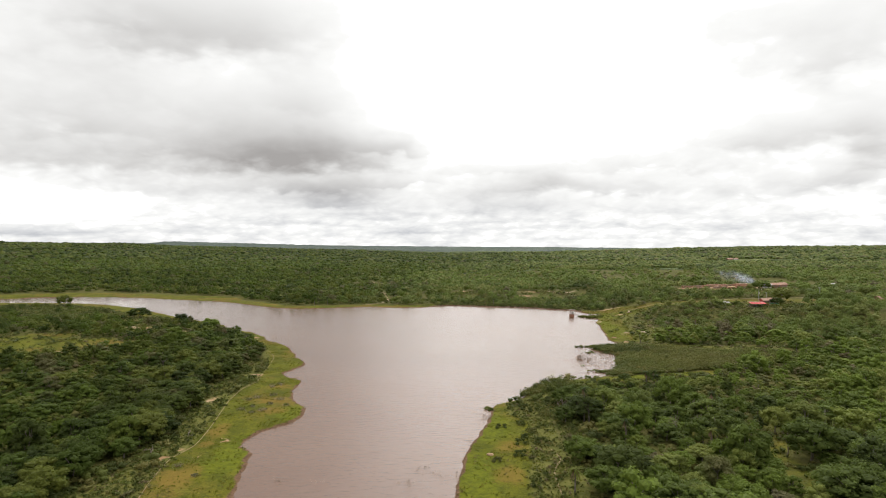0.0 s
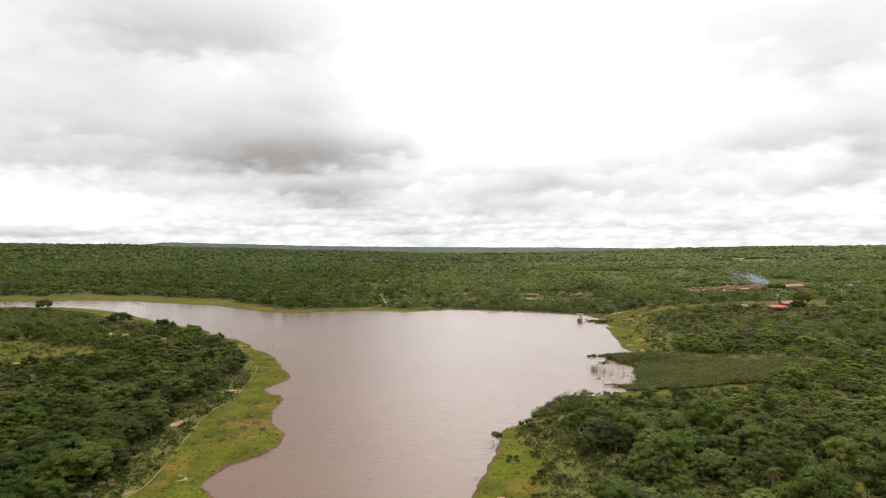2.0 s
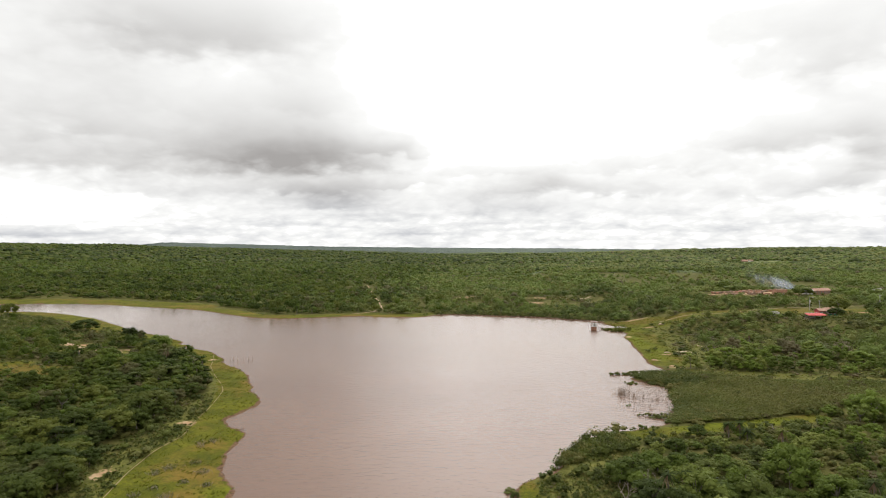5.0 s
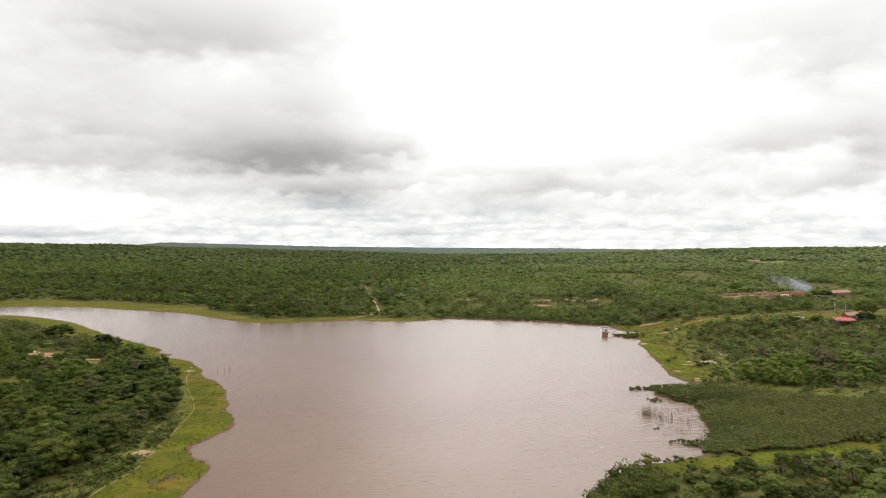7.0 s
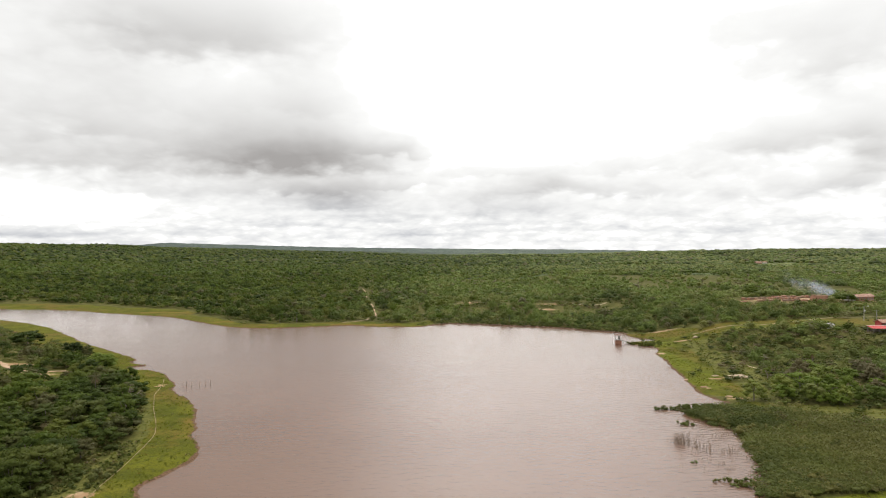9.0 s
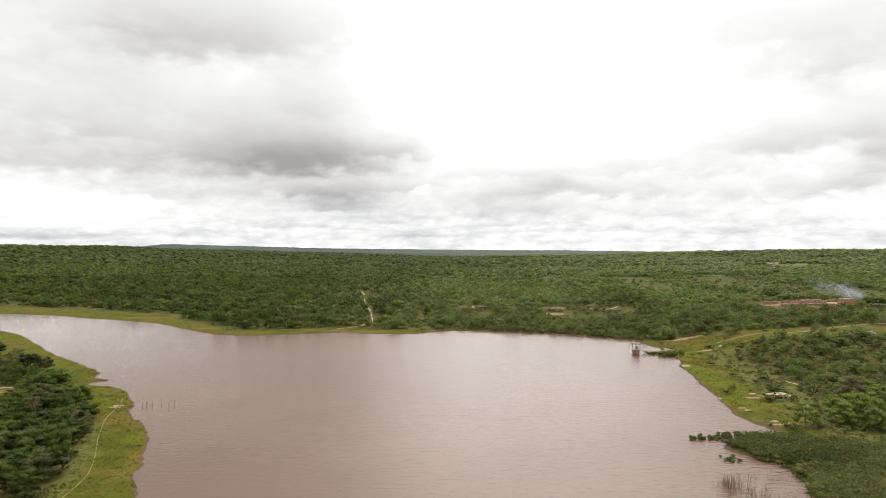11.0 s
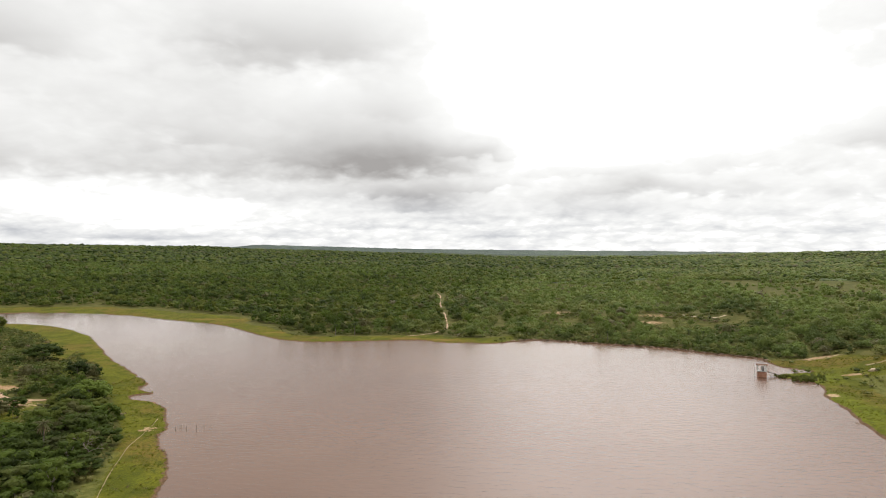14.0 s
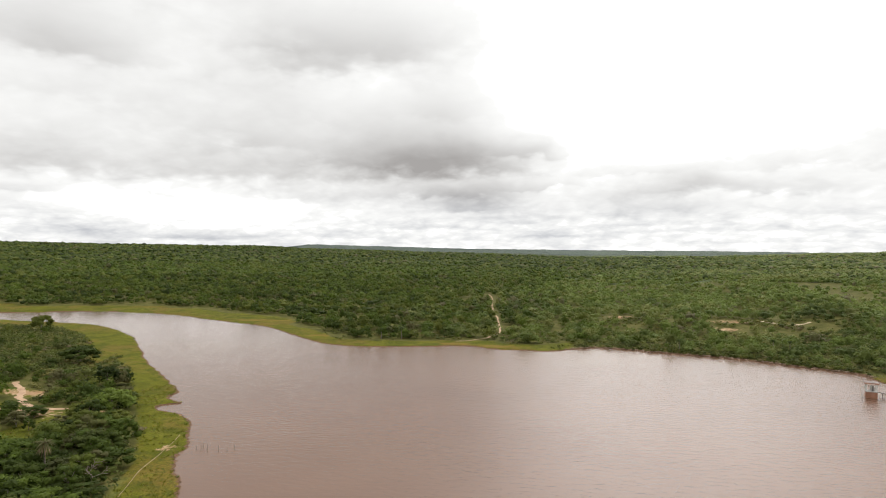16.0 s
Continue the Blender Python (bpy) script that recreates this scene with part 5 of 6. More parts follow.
def stuff_of(name, shapes, spots, mats, label, category, z=None):
    """Plants that stand in the water, on its surface."""
    vs, fs, ms, ts, n = [], [], [], [], 0
    for x, y, turn, wide, tall, tint, kind in spots:
        v, f, m = shapes[int(kind) % len(shapes)]
        c, q = math.cos(turn) * wide, math.sin(turn) * wide
        vs.append(np.stack([v[:, 0] * c - v[:, 1] * q + x, v[:, 0] * q + v[:, 1] * c + y, v[:, 2] * tall], 1))
        fs.append(f + n)
        ms.append(m)
        ts.append(np.full(len(v), tint))
        n += len(v)
    me = mesh_of(name, np.concatenate(vs), np.concatenate(fs), mats, np.concatenate(ms), tint=np.concatenate(ts))
    return tagged(new(name, me), label, category, kind="stuff")


def water_plants():
    r = np.random.default_rng(31)
    rows = []
    # dead stems in the eastern bay
    for cx, cy, n, sp, tall in [(50.5, 216, 30, 1.1, 1.25), (53, 212.5, 18, 1.6, 1.0), (57, 209, 16, 2.0, 0.8), (54, 203, 10, 2.0, 0.8), (50, 206, 6, 2.0, 0.7), (59, 219, 8, 1.6, 0.7), (55, 222, 5, 1.4, 0.6)]:
        for _ in range(n):
            rows.append((cx + r.normal() * sp, cy + r.normal() * sp, r.uniform(0, 6), 0.8, tall * r.uniform(0.5, 1.0), 0, r.integers(0, 9)))
    # along the near eastern shore and in the shallows
    for cx, cy, n, sp, tall in [(13.2, 145, 9, 0.8, 0.45), (12.5, 149, 6, 0.7, 0.4), (0.2, 115.5, 7, 0.9, 0.4), (-1.8, 109.5, 6, 0.9, 0.35), (-15.6, 110, 2, 0.3, 0.35), (-23, 111, 3, 0.3, 0.4),
                                (6.5, 113, 6, 1.2, 0.35), (8.6, 124, 5, 0.6, 0.35), (10, 131, 5, 0.7, 0.35), (-31, 146, 5, 1.5, 0.4), (-45, 219.5, 2, 0.2, 0.3), (76, 290, 5, 0.5, 0.4), (-38, 186, 4, 0.5, 0.4), (-33.4, 138.4, 9, 0.6, 0.3), (-31.2, 140.2, 9, 0.6, 0.3), (-29.4, 142.6, 9, 0.5, 0.3)]:
        for _ in range(n):
            rows.append((cx + r.normal() * sp, cy + r.normal() * sp, r.uniform(0, 6), 0.7, tall * r.uniform(0.6, 1.2), 0, r.integers(0, 9)))
    stuff_of("dead_reeds", REEDS, rows, [DRYLEAF], "brown dead reed stems standing in shallow water", "reeds")
    rows = []
    for cx, cy, n, sx, sy, tall in [(57.2, 240.7, 14, 1.6, 0.5, 0.8), (62.5, 242.3, 10, 1.6, 0.5, 0.8), (66, 243.5, 10, 2.0, 0.5, 1.0), (50.5, 196.5, 9, 1.2, 0.8, 0.8), (53, 194.5, 9, 1.0, 0.8, 0.8),
                                    (56, 229.5, 6, 1.5, 0.8, 0.5), (64, 222, 8, 0.6, 2.0, 0.7), (61, 209, 8, 0.6, 2.0, 0.7), (13.6, 154.5, 5, 0.5, 0.3, 0.5), (80.5, 339.2, 12, 1.2, 0.8, 1.3), (83.5, 336.4, 16, 1.4, 1.4, 1.6), (86.5, 334.5, 14, 1.6, 1.6, 1.6), (88.5, 338.5, 10, 2.0, 1.2, 1.5), (48.5, 205.5, 1, 0.1, 0.1, 0.35)]:
        for _ in range(n):
            rows.append((cx + r.normal() * sx, cy + r.normal() * sy, r.uniform(0, 6), 0.55 * r.uniform(0.5, 1.4), 0.75 * tall * r.uniform(0.5, 1.2), 0.4 + 0.6 * r.random(), r.integers(0, 9)))
    stuff_of("water_shrubs", BUSHES, rows, [REED], "half-drowned green shrubs standing in the shallows", "bushes")


water_plants()


# ---- palms and dead trees ----
def frond_mesh(name, count, length, droop, material, seed, up=0.5):
    r = np.random.default_rng(seed)
    s = Shape()
    for k in range(count):
        a, rise = k * 2.4 + r.uniform(-0.2, 0.2), r.uniform(-0.5, 1.0) * up
        out, side = np.array([math.cos(a), math.sin(a), 0]), np.array([-math.sin(a), math.cos(a), 0])
        L = length * r.uniform(0.8, 1.15)
        pts = [out * L * t + np.array([0, 0, L * (rise * t - droop * t * t)]) for t in (0, 0.35, 0.7, 1.0)]
        wid = [0.03, 0.13, 0.11, 0.02]
        for sgn in (-1, 1):
            v = []
            for p, w in zip(pts, wid):
                v += [p, p + side * w * sgn * length * 0.7 + np.array([0, 0, -w * 0.5])]
            f = []
            for j in range(3):
                f += [(2 * j, 2 * j + 1, 2 * j + 3), (2 * j, 2 * j + 3, 2 * j + 2)]
            s.add(v, f, 0)
    v, f, m = s.done()
    return mesh_of(name, v, f, [material], tint=np.full(len(v), 0.0))


PALM_CROWN = frond_mesh("crown", 30, 1.25, 0.6, DUSKY, 3, 1.0)
PALM_SKIRT = frond_mesh("dead_fronds", 22, 1.15, 1.25, DRYLEAF, 4, -0.4)


def palm(x, y, height, skirt=True, size=1.0, label="slender palm with a tuft of green fronds"):
    ob = tagged(new("palm"), label, "palm", "lakeside palms")
    ob.location = (x, y, float(land(np.array([x]), np.array([y]))[0]))
    bm = fresh()
    rod(bm, (0, 0, -0.3), (0.05, 0.02, height * 0.5), 0.15, 0.12)
    rod(bm, (0.05, 0.02, height * 0.5), (0.0, 0.05, height), 0.12, 0.10)
    part("trunk", bm, BARK, ob)
    c = new("crown", PALM_CROWN)
    c.parent, c.location, c.scale = ob, (0, 0, height), (size,) * 3
    if skirt:
        d = new("dead_fronds", PALM_SKIRT)
        d.parent, d.location, d.scale = ob, (0, 0, height), (size * 0.62, size * 0.62, size * 0.85)
        tagged(d, "hanging skirt of brown dead fronds")
    return ob


for x, y, h, skirt, size in [(33.3, 140.3, 7.2, True, 1.0), (36.8, 144.0, 6.0, True, 1.0), (59.4, 178.5, 3.0, True, 1.2), (61.5, 178.2, 3.2, True, 1.1), (23.4, 104.5, 3.6, True, 1.1), (37, 124, 5.0, True, 1.0),
                             (60, 140, 6.0, True, 1.0), (-79.3, 243.6, 6.4, True, 1.3), (66.5, 172.5, 3.2, True, 1.3), (60.5, 173.5, 3.0, False, 1.3), 
                             (37, 399.5, 4.5, False, 1.0), (69, 402, 5.0, False, 1.0), (75, 404, 4.2, False, 1.0), (-78, 402, 4.5, False, 1.1), (-70, 404, 5.0, False, 1.1), (118, 285, 4.5, True, 1.0),
                             (84, 120, 6.0, True, 1.0), (50, 118, 5.0, True, 1.0)]:
    palm(x, y, h, skirt, size, "slender palm with green fronds over a brown skirt" if skirt else "small palm with a tuft of green fronds")


def bare_tree(x, y, height, turn, seed, lean=0.0):
    v, f, m = bare_shape(np.random.default_rng(seed), height)
    ob = tagged(new("dead_tree", mesh_of("dead_tree", v, f, [DEADWOOD])), "leafless grey tree with bare forked branches", "tree", "dead trees")
    ob.matrix_world = Matrix.Translation((x, y, float(land(np.array([x]), np.array([y]))[0]) - 0.1)) @ Euler((lean, 0, turn)).to_matrix().to_4x4()
    return ob


for k, (x, y, h, lean) in enumerate([(-48.5, 122.5, 3.6, 0.7), (29.5, 146, 5.0, 0), (34.5, 150, 5.5, 0), (52, 126, 6.5, 0), (63, 118, 6.5, 0), (-73, 246, 5.5, 0), (-71, 244, 5.0, 0.1), (-46, 131, 2.0, 0.9),
                                     (70, 181.5, 2.6, 0.2), (-86, 262, 4.5, 0), (-66, 168, 5.5, 0), (-60, 146, 5.5, 0), (48, 128, 6.0, 0), (96, 270, 3.5, 0)]):
    bare_tree(x, y, h, k * 1.3, 40 + k, lean)


# ---- single shrubs on the banks ----
def shrub(x, y, wide, tall, seed, material, label, group):
    r = np.random.default_rng(seed)
    v, f, m = bush_shape(r, wide, tall, 5, 420, 0.11, 0.55)
    ob = tagged(new("shrub", mesh_of("shrub", v, f, [material], tint=np.full(len(v), r.uniform(0.0, 0.5)))), label, "shrub", group)
    ob.location = (x, y, zland(x, y) - 0.05)


def zland(x, y):
    return float(land(np.array([float(x)]), np.array([float(y)]))[0])


for k, (x, y, w, h) in enumerate([(16, 138, 1.7, 1.2), (20.2, 140, 1.5, 1.3), (21.6, 134.5, 1.4, 1.4), (18.5, 128, 1.8, 1.2), (17.5, 121, 2.0, 1.5), (13.2, 118.8, 1.3, 0.9), (22.5, 152, 2.2, 1.5),
                                  (26, 146, 2.0, 1.6), (24.3, 149.5, 1.8, 1.4), (14.8, 152.6, 0.9, 0.8), (19.6, 131.5, 1.2, 1.0), (22.4, 128, 1.6, 1.6)]):
    shrub(x, y, w, h, 200 + k, SCRUB, "rounded dark olive bush on the grassy bank", "bushes on the grass")


for k, (x, y, w, h) in enumerate([(20.1, 409, 2.6, 2.9), (26, 406.5, 1.9, 2.2), (29.1, 404.5, 2.3, 2.6), (36.8, 402.5, 2.2, 2.4), (44.7, 399.3, 1.7, 2.0), (57.3, 397.6, 1.9, 2.0), (73.5, 390.6, 2.6, 2.8)]):
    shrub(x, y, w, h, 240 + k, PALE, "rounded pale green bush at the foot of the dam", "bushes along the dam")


def dry_shrub(x, y, wide, tall, seed):
    """A low tangle of grey twigs with few leaves."""
    r = np.random.default_rng(seed)
    s = Shape()
    for _ in range(26):
        a, q = r.uniform(0, 6.28), wide * r.uniform(0.3, 1.0)
        foot = r.normal(size=2) * wide * 0.45
        tip = np.array([foot[0] + math.cos(a) * q * 0.6, foot[1] + math.sin(a) * q * 0.6, tall * r.uniform(0.5, 1.1)])
        tube(s, [(foot[0], foot[1], -0.05), (tip + (foot[0], foot[1], 0)) / 2 + r.normal(size=3) * 0.05, tip], [0.035, 0.028, 0.012], 3, 0)
    sprays(s, r, [(0, 0, tall * 0.4)], [wide * 0.8], 90, 0.09, tall / wide * 0.8, 0.9, 1)
    v, f, m = s.done()
    ob = tagged(new("shrub", mesh_of("shrub", v, f, [DEADWOOD, SCRUB], m, tint=np.full(len(v), 0.3))), "low tangled shrub of dry grey twigs in grass", "shrub", "dry shrubs")
    ob.location = (x, y, zland(x, y))


for k, (x, y, w, h) in enumerate([(-42, 163, 1.4, 0.7), (-43.2, 160.5, 1.0, 0.6), (-41.5, 175.4, 1.6, 0.8), (-40.2, 177.5, 1.1, 0.6), (-35.8, 161.3, 1.2, 0.7), (-37.2, 157, 1.0, 0.5), (-37, 151, 1.3, 0.7),
                                  (-39, 149, 0.9, 0.5), (-42, 151.5, 1.2, 0.6), (-38.8, 165.5, 1.1, 0.6), (-33.0, 156, 0.8, 0.5), (-40.5, 154.5, 0.8, 0.5), (-41, 116, 0.9, 0.5), (-36.5, 112, 0.7, 0.4)]):
    dry_shrub(x, y, w, h, 300 + k)


# ---- posts in the water ----
for x, y, h in [(-67.2, 264.3, 0.9), (-66.4, 264.6, 1.1), (-65.0, 264.6, 1.2), (-63.0, 265.0, 1.2), (-61.6, 265.5, 1.1), (-60.4, 266.1, 1.2), (-66.9, 266.0, 0.8)]:
    bm = fresh()
    rod(bm, (0, 0, -1.2), (0.04, 0.02, h * 0.5), 0.058, 0.054, 7)
    rod(bm, (0.04, 0.02, h * 0.5), (0.03, 0.05, h), 0.054, 0.045, 7)
    me = bpy.data.meshes.new("fence_post")
    bm.to_mesh(me)
    bm.free()
    me.materials.append(DEADWOOD)
    tagged(new("fence_post", me), "weathered wooden post standing in brown water", "post", "drowned fence posts").location = (x, y, 0)


# ---- the pump house in the lake ----
def pump_house(x, y, turn):
    ob = tagged(new("pump_house"), "small brick water intake with open sides and flat roof", "pump house")
    ob.matrix_world = Matrix.Translation((x, y, 0)) @ Euler((0, 0, turn)).to_matrix().to_4x4()
    base = part("base", box(fresh(), -1.2, 1.2, -1.2, 1.2, -1.6, 1.62, 0.03), BRICK, ob, "square red brick base rising from the water")
    part("deck", box(fresh(), -1.28, 1.28, -1.28, 1.28, 1.62, 1.76, 0.02), CONCRETE, ob, "pale concrete deck")
    for px in (-1.12, 1.12):
        for py in (-1.12, 1.12):
            part("post", box(fresh(), px - 0.11, px + 0.11, py - 0.11, py + 0.11, 1.76, 3.75, 0.015), WHITEWASH, ob)
    part("roof", box(fresh(), -1.6, 1.6, -1.6, 1.6, 3.75, 3.98, 0.04), STAINED, ob, "stained flat concrete roof slab")
    part("roof_edge", box(fresh(), -1.63, 1.63, -1.66, -1.59, 3.70, 4.05, 0.02), TILE, ob, "reddish roof edge")
    panel = part("panel", box(fresh(), -0.2, 0.75, 0.55, 0.70, 1.77, 3.0, 0.02), WHITEWASH, ob, "whitewashed panel")
    pump = fresh()
    rod(pump, (0.35, -0.2, 1.77), (0.35, -0.2, 2.55), 0.26, 0.22, 12)
    rod(pump, (0.35, -0.2, 2.55), (0.35, -0.2, 3.05), 0.16, 0.16, 12)
    part("pump", pump, STEEL, ob, "dark steel pump motor")
    ladder = fresh()
    for q in (-0.22, 0.22):
        rod(ladder, (-1.95, q, -1.0), (-1.95, q, 2.75), 0.05)
        rod(ladder, (-1.95, q, 2.75), (-1.25, q, 2.75), 0.05)
    for k in range(8):
        rod(ladder, (-1.95, -0.22, 0.15 + k * 0.3), (-1.95, 0.22, 0.15 + k * 0.3), 0.03)
    part("ladder", ladder, WHITEWASH, ob, "pale tubular ladder")
    for q in (2.15, 2.65):
        part("rail", rod(fresh(), (-1.12, -1.18, q), (1.12, -1.18, q), 0.03), STEEL, ob)
    # courses of the brick base
    course = bpy.data.meshes.new("brick")
    bm = box(fresh(), -0.145, 0.145, -0.02, 0.02, -0.075, 0.075, 0.008)
    bm.to_mesh(course)
    bm.free()
    course.materials.append(BRICK)
    for side in range(4):
        turned = Matrix.Rotation(side * math.pi / 2, 4, "Z")
        for row in range(9):
            for col in range(8):
                at = -1.09 + col * 0.311 + (0.0 if row % 2 else 0.06)
                if abs(at) > 1.05:
                    continue
                b = new("brick", course)
                b.parent = base
                b.matrix_basis = turned @ Matrix.Translation((at, -1.212, 0.16 + row * 0.165))
    return ob


pump_house(74.2, 340.2, -0.28)


def walkway(a, b):
    ob = tagged(new("footbridge"), "narrow dark plank footbridge to the pump house", "footbridge")
    a, b = Vector(a), Vector(b)
    way = (b - a).normalized()
    ob.matrix_world = Matrix.Translation(a) @ Euler((0, 0, math.atan2(way.y, way.x))).to_matrix().to_4x4()
    L, drop = (b - a).to_2d().length, b.z - a.z
    for q in (-0.35, 0.35):
        part("beam", rod(fresh(), (0, q, -0.12), (L, q, drop - 0.12), 0.09), STEEL, ob)
    plank = bpy.data.meshes.new("plank")
    bm = box(fresh(), -0.1, 0.1, -0.5, 0.5, -0.02, 0.03, 0.008)
    bm.to_mesh(plank)
    bm.free()
    plank.materials.append(DEADWOOD)
    n = int(L / 0.24)
    for k in range(n):
        p = new("plank", plank)
        p.parent, p.location = ob, (0.14 + k * 0.24, 0, drop * (k + 0.5) / n)
    for k in (0.35, 0.75):
        part("support", rod(fresh(), (L * k, 0, -2.6), (L * k, 0, drop * k - 0.1), 0.09), CONCRETE, ob)


walkway((75.55, 340.35, 1.66), (79.8, 341.6, 0.45))


# ---- the village on the rise ----
def gable_house(x, y, turn, w, d, h, wall, roof, label, band=None, windows=2):
    """A small house: walls, a tiled gable roof with tile rows, door and windows."""
    ob = tagged(new("house"), label, "house", "village houses")
    ob.matrix_world = Matrix.Translation((x, y, zland(x, y) - 0.15)) @ Euler((0, 0, turn)).to_matrix().to_4x4()
    part("wall", box(fresh(), -w / 2, w / 2, -d / 2, d / 2, 0, h, 0.03), wall, ob)
    if band:
        for sgn in (-1, 1):
            part("painted_band", box(fresh(), -w / 2 - 0.01, w / 2 + 0.01, sgn * d / 2 - 0.02, sgn * d / 2 + 0.02, 0, h * 0.4), band, ob)
    rise, over = d * 0.24, 0.5
    for sgn in (-1, 1):
        bm = fresh()
        a = [bm.verts.new(v) for v in ((-w / 2 - over, 0, h + rise), (w / 2 + over, 0, h + rise), (w / 2 + over, sgn * (d / 2 + over), h - 0.2), (-w / 2 - over, sgn * (d / 2 + over), h - 0.2))]
        bm.faces.new(a)
        top = bmesh.ops.extrude_face_region(bm, geom=bm.faces[:])
        for v in [g for g in top["geom"] if isinstance(g, bmesh.types.BMVert)]:
            v.co.z += 0.12
        slope = part("roof_slope", bm, roof, ob)
        for k in range(int(w / 0.8)):
            q = -w / 2 + 0.2 + k * 0.8
            part("tile_row", rod(fresh(), (q, 0.03 * sgn, h + rise + 0.13), (q, sgn * (d / 2 + over - 0.05), h - 0.06), 0.07, 0.07, 5), roof, slope)
    for sgn in (-1, 1):
        bm = fresh()
        bm.faces.new([bm.verts.new(v) for v in ((sgn * w / 2, -d / 2, h), (sgn * w / 2, d / 2, h), (sgn * w / 2, 0, h + rise))])
        part("gable", bm, wall, ob)
    door = part("door", box(fresh(), -0.45, 0.45, -d / 2 - 0.05, -d / 2 + 0.02, 0.05, 2.1, 0.01), DEADWOOD, ob, "brown wooden door")
    part("handle", rod(fresh(), (0.32, -d / 2 - 0.1, 1.0), (0.32, -d / 2 - 0.05, 1.0), 0.03), STEEL, door)
    for k in range(windows):
        q = (-1 if k % 2 else 1) * (w * 0.3)
        win = part("window", box(fresh(), q - 0.55, q + 0.55, -d / 2 - 0.04, -d / 2 + 0.02, 1.0, 2.0, 0.01), STEEL, ob)
        part("sill", box(fresh(), q - 0.65, q + 0.65, -d / 2 - 0.14, -d / 2 + 0.02, 0.92, 1.0), CONCRETE, win)
    return ob


gable_house(175.5, 334.5, 0.1, 3.0, 3.4, 2.5, REDPAINT, TILE, "small house with red walls under an orange tile roof")
gable_house(180.2, 335, 0.1, 4.8, 3.8, 2.6, WHITEWASH, TILE, "white house with a green painted base and tile roof", GREENPAINT)
gable_house(243, 446, 0.15, 7, 4.6, 2.5, BRICK, TILE, "long brick house with a clay tile roof")
gable_house(250, 449, 0.15, 5, 5, 2.8, BRICK, TILE, "brick house with a weathered tile roof")
gable_house(236, 443, 0.1, 5, 3.5, 2.3, WHITEWASH, CONCRETE, "pale shed with a grey sheet roof")
gable_house(300, 470, 0.2, 4.5, 3.2, 2.4, WHITEWASH, WHITEWASH, "small white house among trees")
gable_house(246, 345, 0.3, 7, 5, 2.6, BRICK, TILE, "brick house with a clay tile roof among trees")
gable_house(258, 352, 0.2, 7, 5, 2.8, EARTH, TILE, "earth-coloured house with a tile roof")
gable_house(298, 398, 0.1, 8, 6, 2.8, BRICK, TILE, "brick house with an orange roof on the slope")
gable_house(496, 1040, 0.1, 9, 6, 3.2, EARTH, TILE, "small earth-coloured farmhouse in a far clearing")
gable_house(508, 1044, 0.2, 7, 5, 3.0, WHITEWASH, TILE, "small white farmhouse in a far clearing")
gable_house(156, 337, 0.3, 2.8, 2.0, 1.5, WHITEWASH, CONCRETE, "small whitewashed shed with a grey roof", windows=1)


def red_shed(x, y, turn):
    ob = tagged(new("shelter"), "open shelter with a long red sheet metal roof", "shelter")
    ob.matrix_world = Matrix.Translation((x, y, zland(x, y))) @ Euler((0, 0, turn)).to_matrix().to_4x4()
    bm = fresh()
    a = [bm.verts.new(v) for v in ((-3.9, -1.6, 1.75), (3.9, -1.6, 1.75), (3.9, 1.6, 2.45), (-3.9, 1.6, 2.45))]
    bm.faces.new(a)
    top = bmesh.ops.extrude_face_region(bm, geom=bm.faces[:])
    for v in [g for g in top["geom"] if isinstance(g, bmesh.types.BMVert)]:
        v.co.z += 0.06
    roof = part("roof", bm, REDPAINT, ob, "faded red metal roof")
    for k in range(14):
        q = -3.75 + k * 0.577
        part("rib", rod(fresh(), (q, -1.58, 1.84), (q, 1.58, 2.52), 0.035, 0.035, 5), REDPAINT, roof)
    part("ridge_cap", rod(fresh(), (-3.9, 1.6, 2.52), (3.9, 1.6, 2.52), 0.09, 0.09, 6), WHITEWASH, roof, "white ridge edge")
    for px in (-3.6, -1.2, 1.2, 3.6):
        for py, h in ((-1.4, 1.78), (1.4, 2.4)):
            part("post", box(fresh(), px - 0.09, px + 0.09, py - 0.09, py + 0.09, -0.2, h), STAINED, ob)
    part("low_wall", box(fresh(), -3.7, 3.7, 1.42, 1.55, -0.2, 1.1), STAINED, ob)


red_shed(165, 321, 0.0)


def lamp_pole(x, y, h, arm, label):
    ob = tagged(new("street_lamp" if arm else "utility_pole"), label, "pole")
    ob.location = (x, y, zland(x, y))
    part("pole", rod(fresh(), (0, 0, -0.3), (0, 0, h), 0.16, 0.11, 10), CONCRETE, ob)
    if arm:
        part("arm", rod(fresh(), (0, 0, h - 0.4), (1.3, -0.4, h - 0.1), 0.04, 0.04), STEEL, ob)
        part("lamp_head", box(fresh(), 1.1, 1.7, -0.6, -0.3, h - 0.2, h - 0.05, 0.03), WHITEWASH, ob)
        part("box", box(fresh(), 0.1, 0.55, -0.2, 0.2, h * 0.62, h * 0.62 + 0.7, 0.03), WHITEWASH, ob, "white metal box")
    else:
        part("crossarm", box(fresh(), -0.9, 0.9, -0.06, 0.06, h - 0.6, h - 0.45), DEADWOOD, ob)
        for q in (-0.8, 0, 0.8):
            part("insulator", rod(fresh(), (q, 0, h - 0.45), (q, 0, h - 0.25), 0.05), WHITEWASH, ob)


lamp_pole(185.6, 359, 6.4, True, "concrete street lamp on the village green")
lamp_pole(187.5, 354, 5.2, False, "wooden utility pole near the houses")
lamp_pole(222, 361, 7.5, False, "utility pole beside the dirt road")


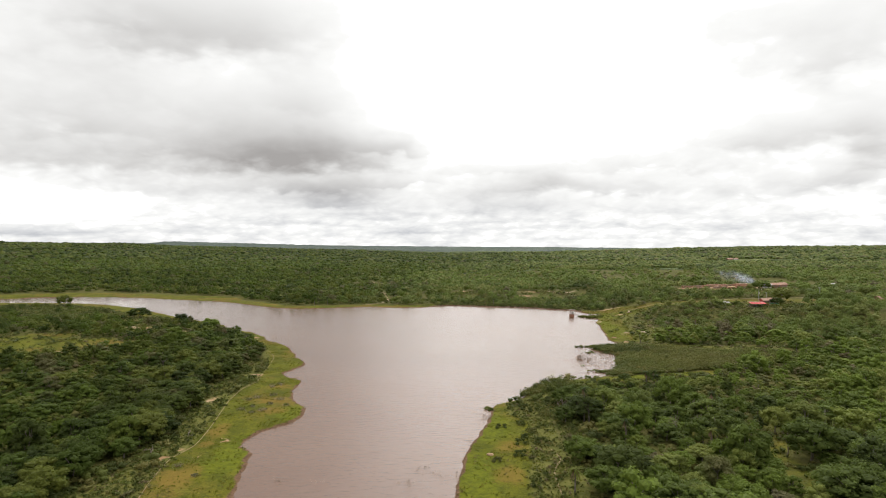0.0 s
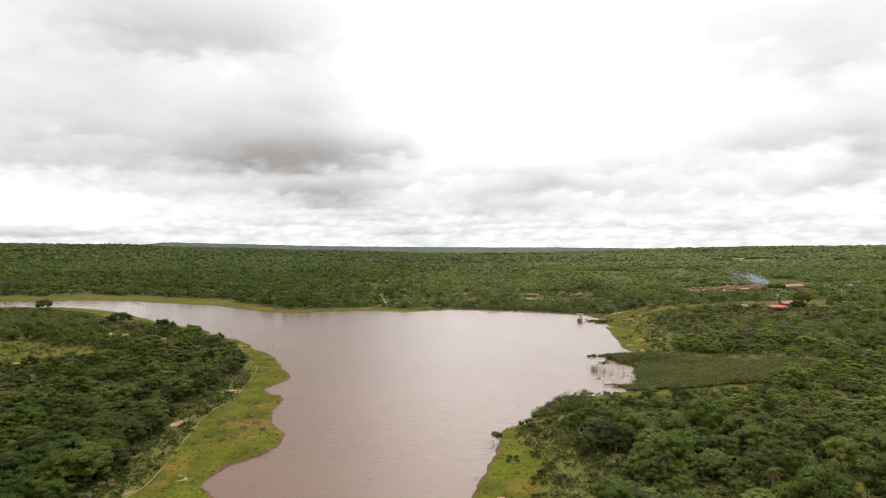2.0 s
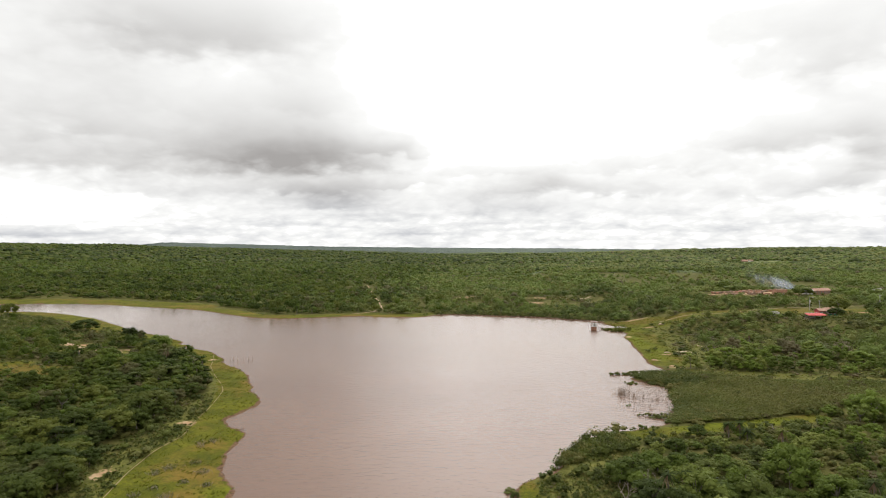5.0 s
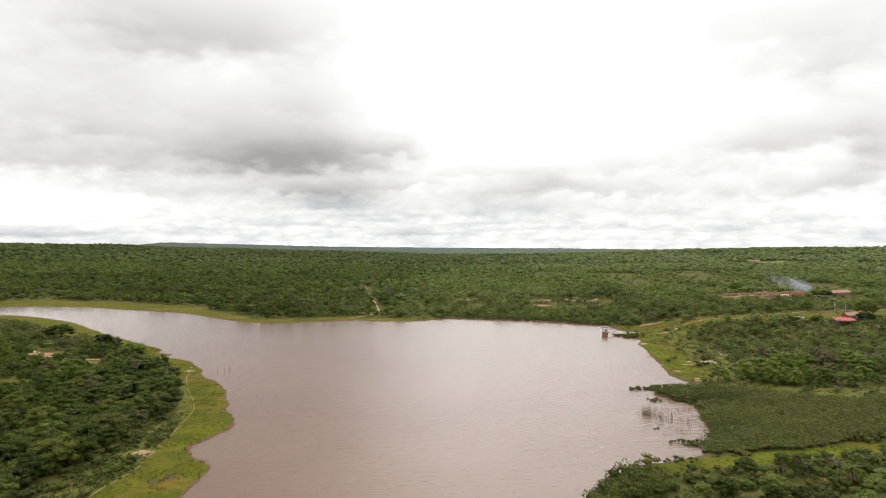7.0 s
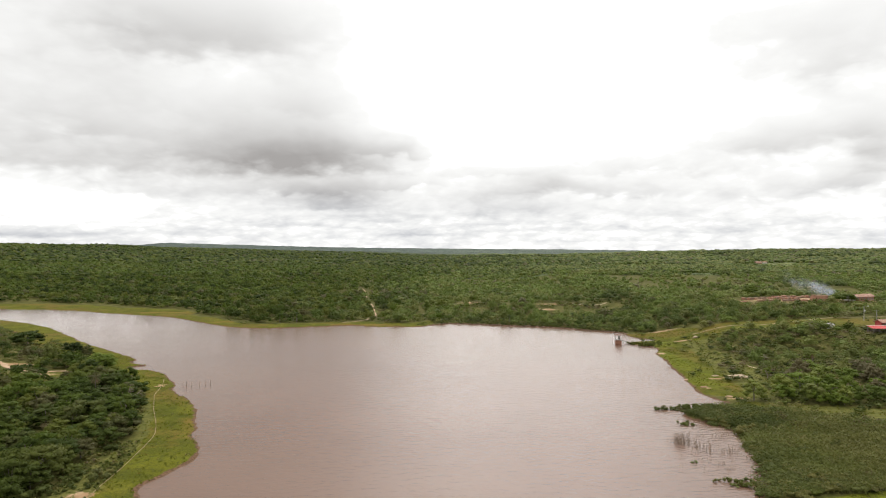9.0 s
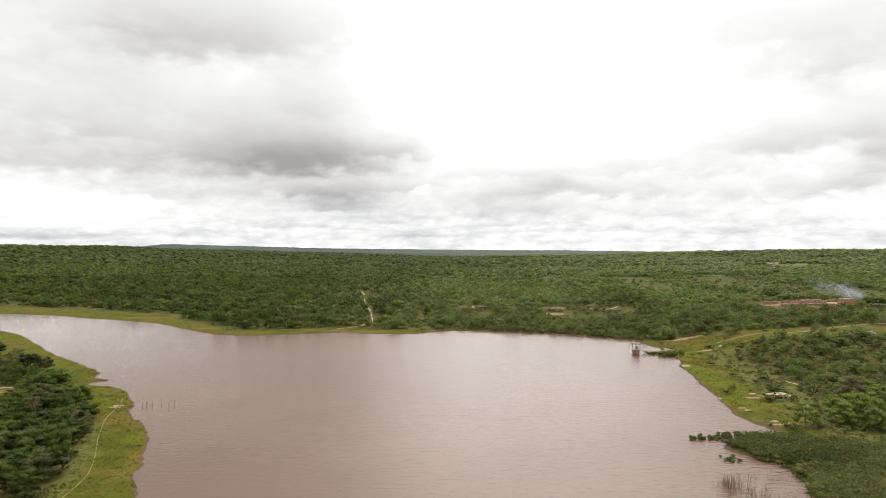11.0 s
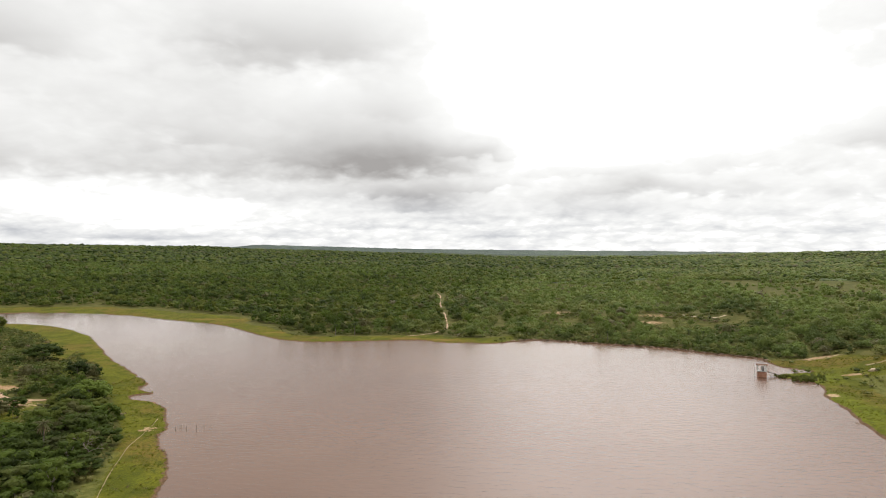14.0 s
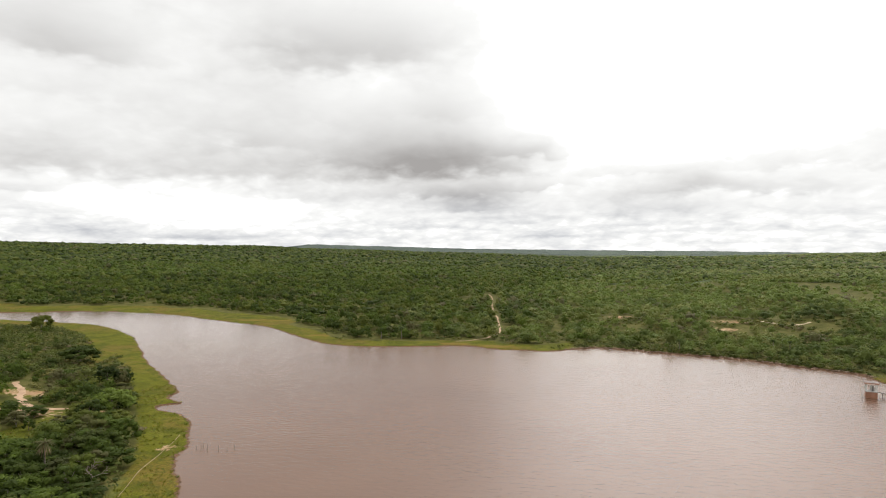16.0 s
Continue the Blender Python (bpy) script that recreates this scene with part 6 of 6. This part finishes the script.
# the brickyard: long drying stacks of red brick, a kiln and its smoke
def brick_stack(x, y, turn, w, d, h, seed):
    ob = tagged(new("brick_stack"), "long low stack of red-brown bricks drying in rows", "brick stack", "brickyard stacks")
    ob.matrix_world = Matrix.Translation((x, y, zland(x, y) - 0.1)) @ Euler((0, 0, turn)).to_matrix().to_4x4()
    r = np.random.default_rng(seed)
    n = int(w / 1.1)
    for k in range(n):
        hh = h * r.uniform(0.26, 0.5)
        q = -w / 2 + k * 1.1
        part("brick_block", box(fresh(), q, q + 1.02, -d / 2 + r.uniform(-0.2, 0.2), d / 2 + r.uniform(-0.2, 0.2), 0, hh, 0.04), (BRICK, RUBBLE, BRICK, RUBBLE, EARTH)[int(r.integers(0, 5))], ob)


for k, (x, y, turn, w, d, h) in enumerate([(188, 440, 0.05, 12, 2.2, 2.2), (203, 439, 0.0, 14, 2.4, 2.4), (198, 446, 0.04, 24, 2.4, 2.9), (208, 452, 0.03, 22, 2.6, 3.2), (182, 448, 0.1, 10, 2.2, 2.6), (172, 440, 0.0, 8, 2.0, 1.4)]):
    brick_stack(x, y, turn, w, d, h, 60 + k)


def kiln(x, y):
    ob = tagged(new("kiln"), "squat brick kiln with sloping sides, smoking at its top", "kiln")
    ob.location = (x, y, zland(x, y) - 0.1)
    bm = box(fresh(), -4, 4, -3, 3, 0, 3.0)
    for v in bm.verts:
        if v.co.z > 1:
            v.co.x *= 0.82
            v.co.y *= 0.82
    bmesh.ops.bevel(bm, geom=bm.edges[:], offset=0.08, segments=1, affect="EDGES")
    part("body", bm, BRICK, ob)
    for k in range(3):
        q = -2.4 + k * 2.4
        part("fire_hole", box(fresh(), q - 0.4, q + 0.4, -3.05, -2.6, 0.0, 0.9), STEEL, ob, "dark grey fire hole")
    part("rim", box(fresh(), -3.4, 3.4, -2.6, 2.6, 2.95, 3.15, 0.03), EARTH, ob)


kiln(217, 440)


def smoke(x, y, z):
    m, n, bsdf = surface("smoke", 1.0)
    fade = n.add("ShaderNodeAttribute", attr="fade").outputs["Fac"]
    puff = n.noise(place(n), 0.16, 4.0, 0.6, 0.6)
    dense = n.math("MULTIPLY", n.span(n.math("ADD", puff, n.math("MULTIPLY", n.math("SUBTRACT", fade, 0.5), 0.35)), 0.42, 0.75), fade)
    n.link(n.math("MULTIPLY", dense, 0.5), bsdf.inputs["Alpha"])
    bsdf.inputs["Base Color"].default_value = (0.62, 0.66, 0.72, 1)
    bsdf.inputs["Specular IOR Level"].default_value = 0.0
    ob = tagged(new("smoke"), "thin blue-grey wood smoke drifting from the kiln", "smoke")
    ob.location = (x, y, z)
    r = np.random.default_rng(9)
    for k in range(7):
        us, vs = np.linspace(0, 1, 22), np.linspace(-1, 1, 13)
        u, v = np.meshgrid(us, vs, indexing="ij")
        wide = 4.5 + 10 * u**0.7
        px = 4 - 52 * u**1.15 + v * wide * 0.5 * math.cos(k) + r.uniform(-3, 3)
        py = (k - 3) * (0.6 + 2.4 * u) + v * wide * 0.3 * math.sin(k) + 2 * np.sin(u * 5 + k)
        pz = 1.5 + 19 * u**1.1 + v * wide * 0.5 + 0.8 * np.sin(u * 9 + k * 2)
        f = np.clip((1 - v * v) * (1 - u) ** 1.1 * np.clip(u * 14, 0, 1), 0, 1)
        w = len(vs)
        i = (np.arange(len(us) - 1)[:, None] * w + np.arange(w - 1)).ravel()
        me = mesh_of("wisp", np.stack([px, py, pz], -1).reshape(-1, 3), np.stack([i, i + 1, i + w + 1, i + w], 1), [m], smooth=True, fade=f.ravel())
        new("wisp", me).parent = ob


smoke(220, 440, zland(220, 440) + 2.0)
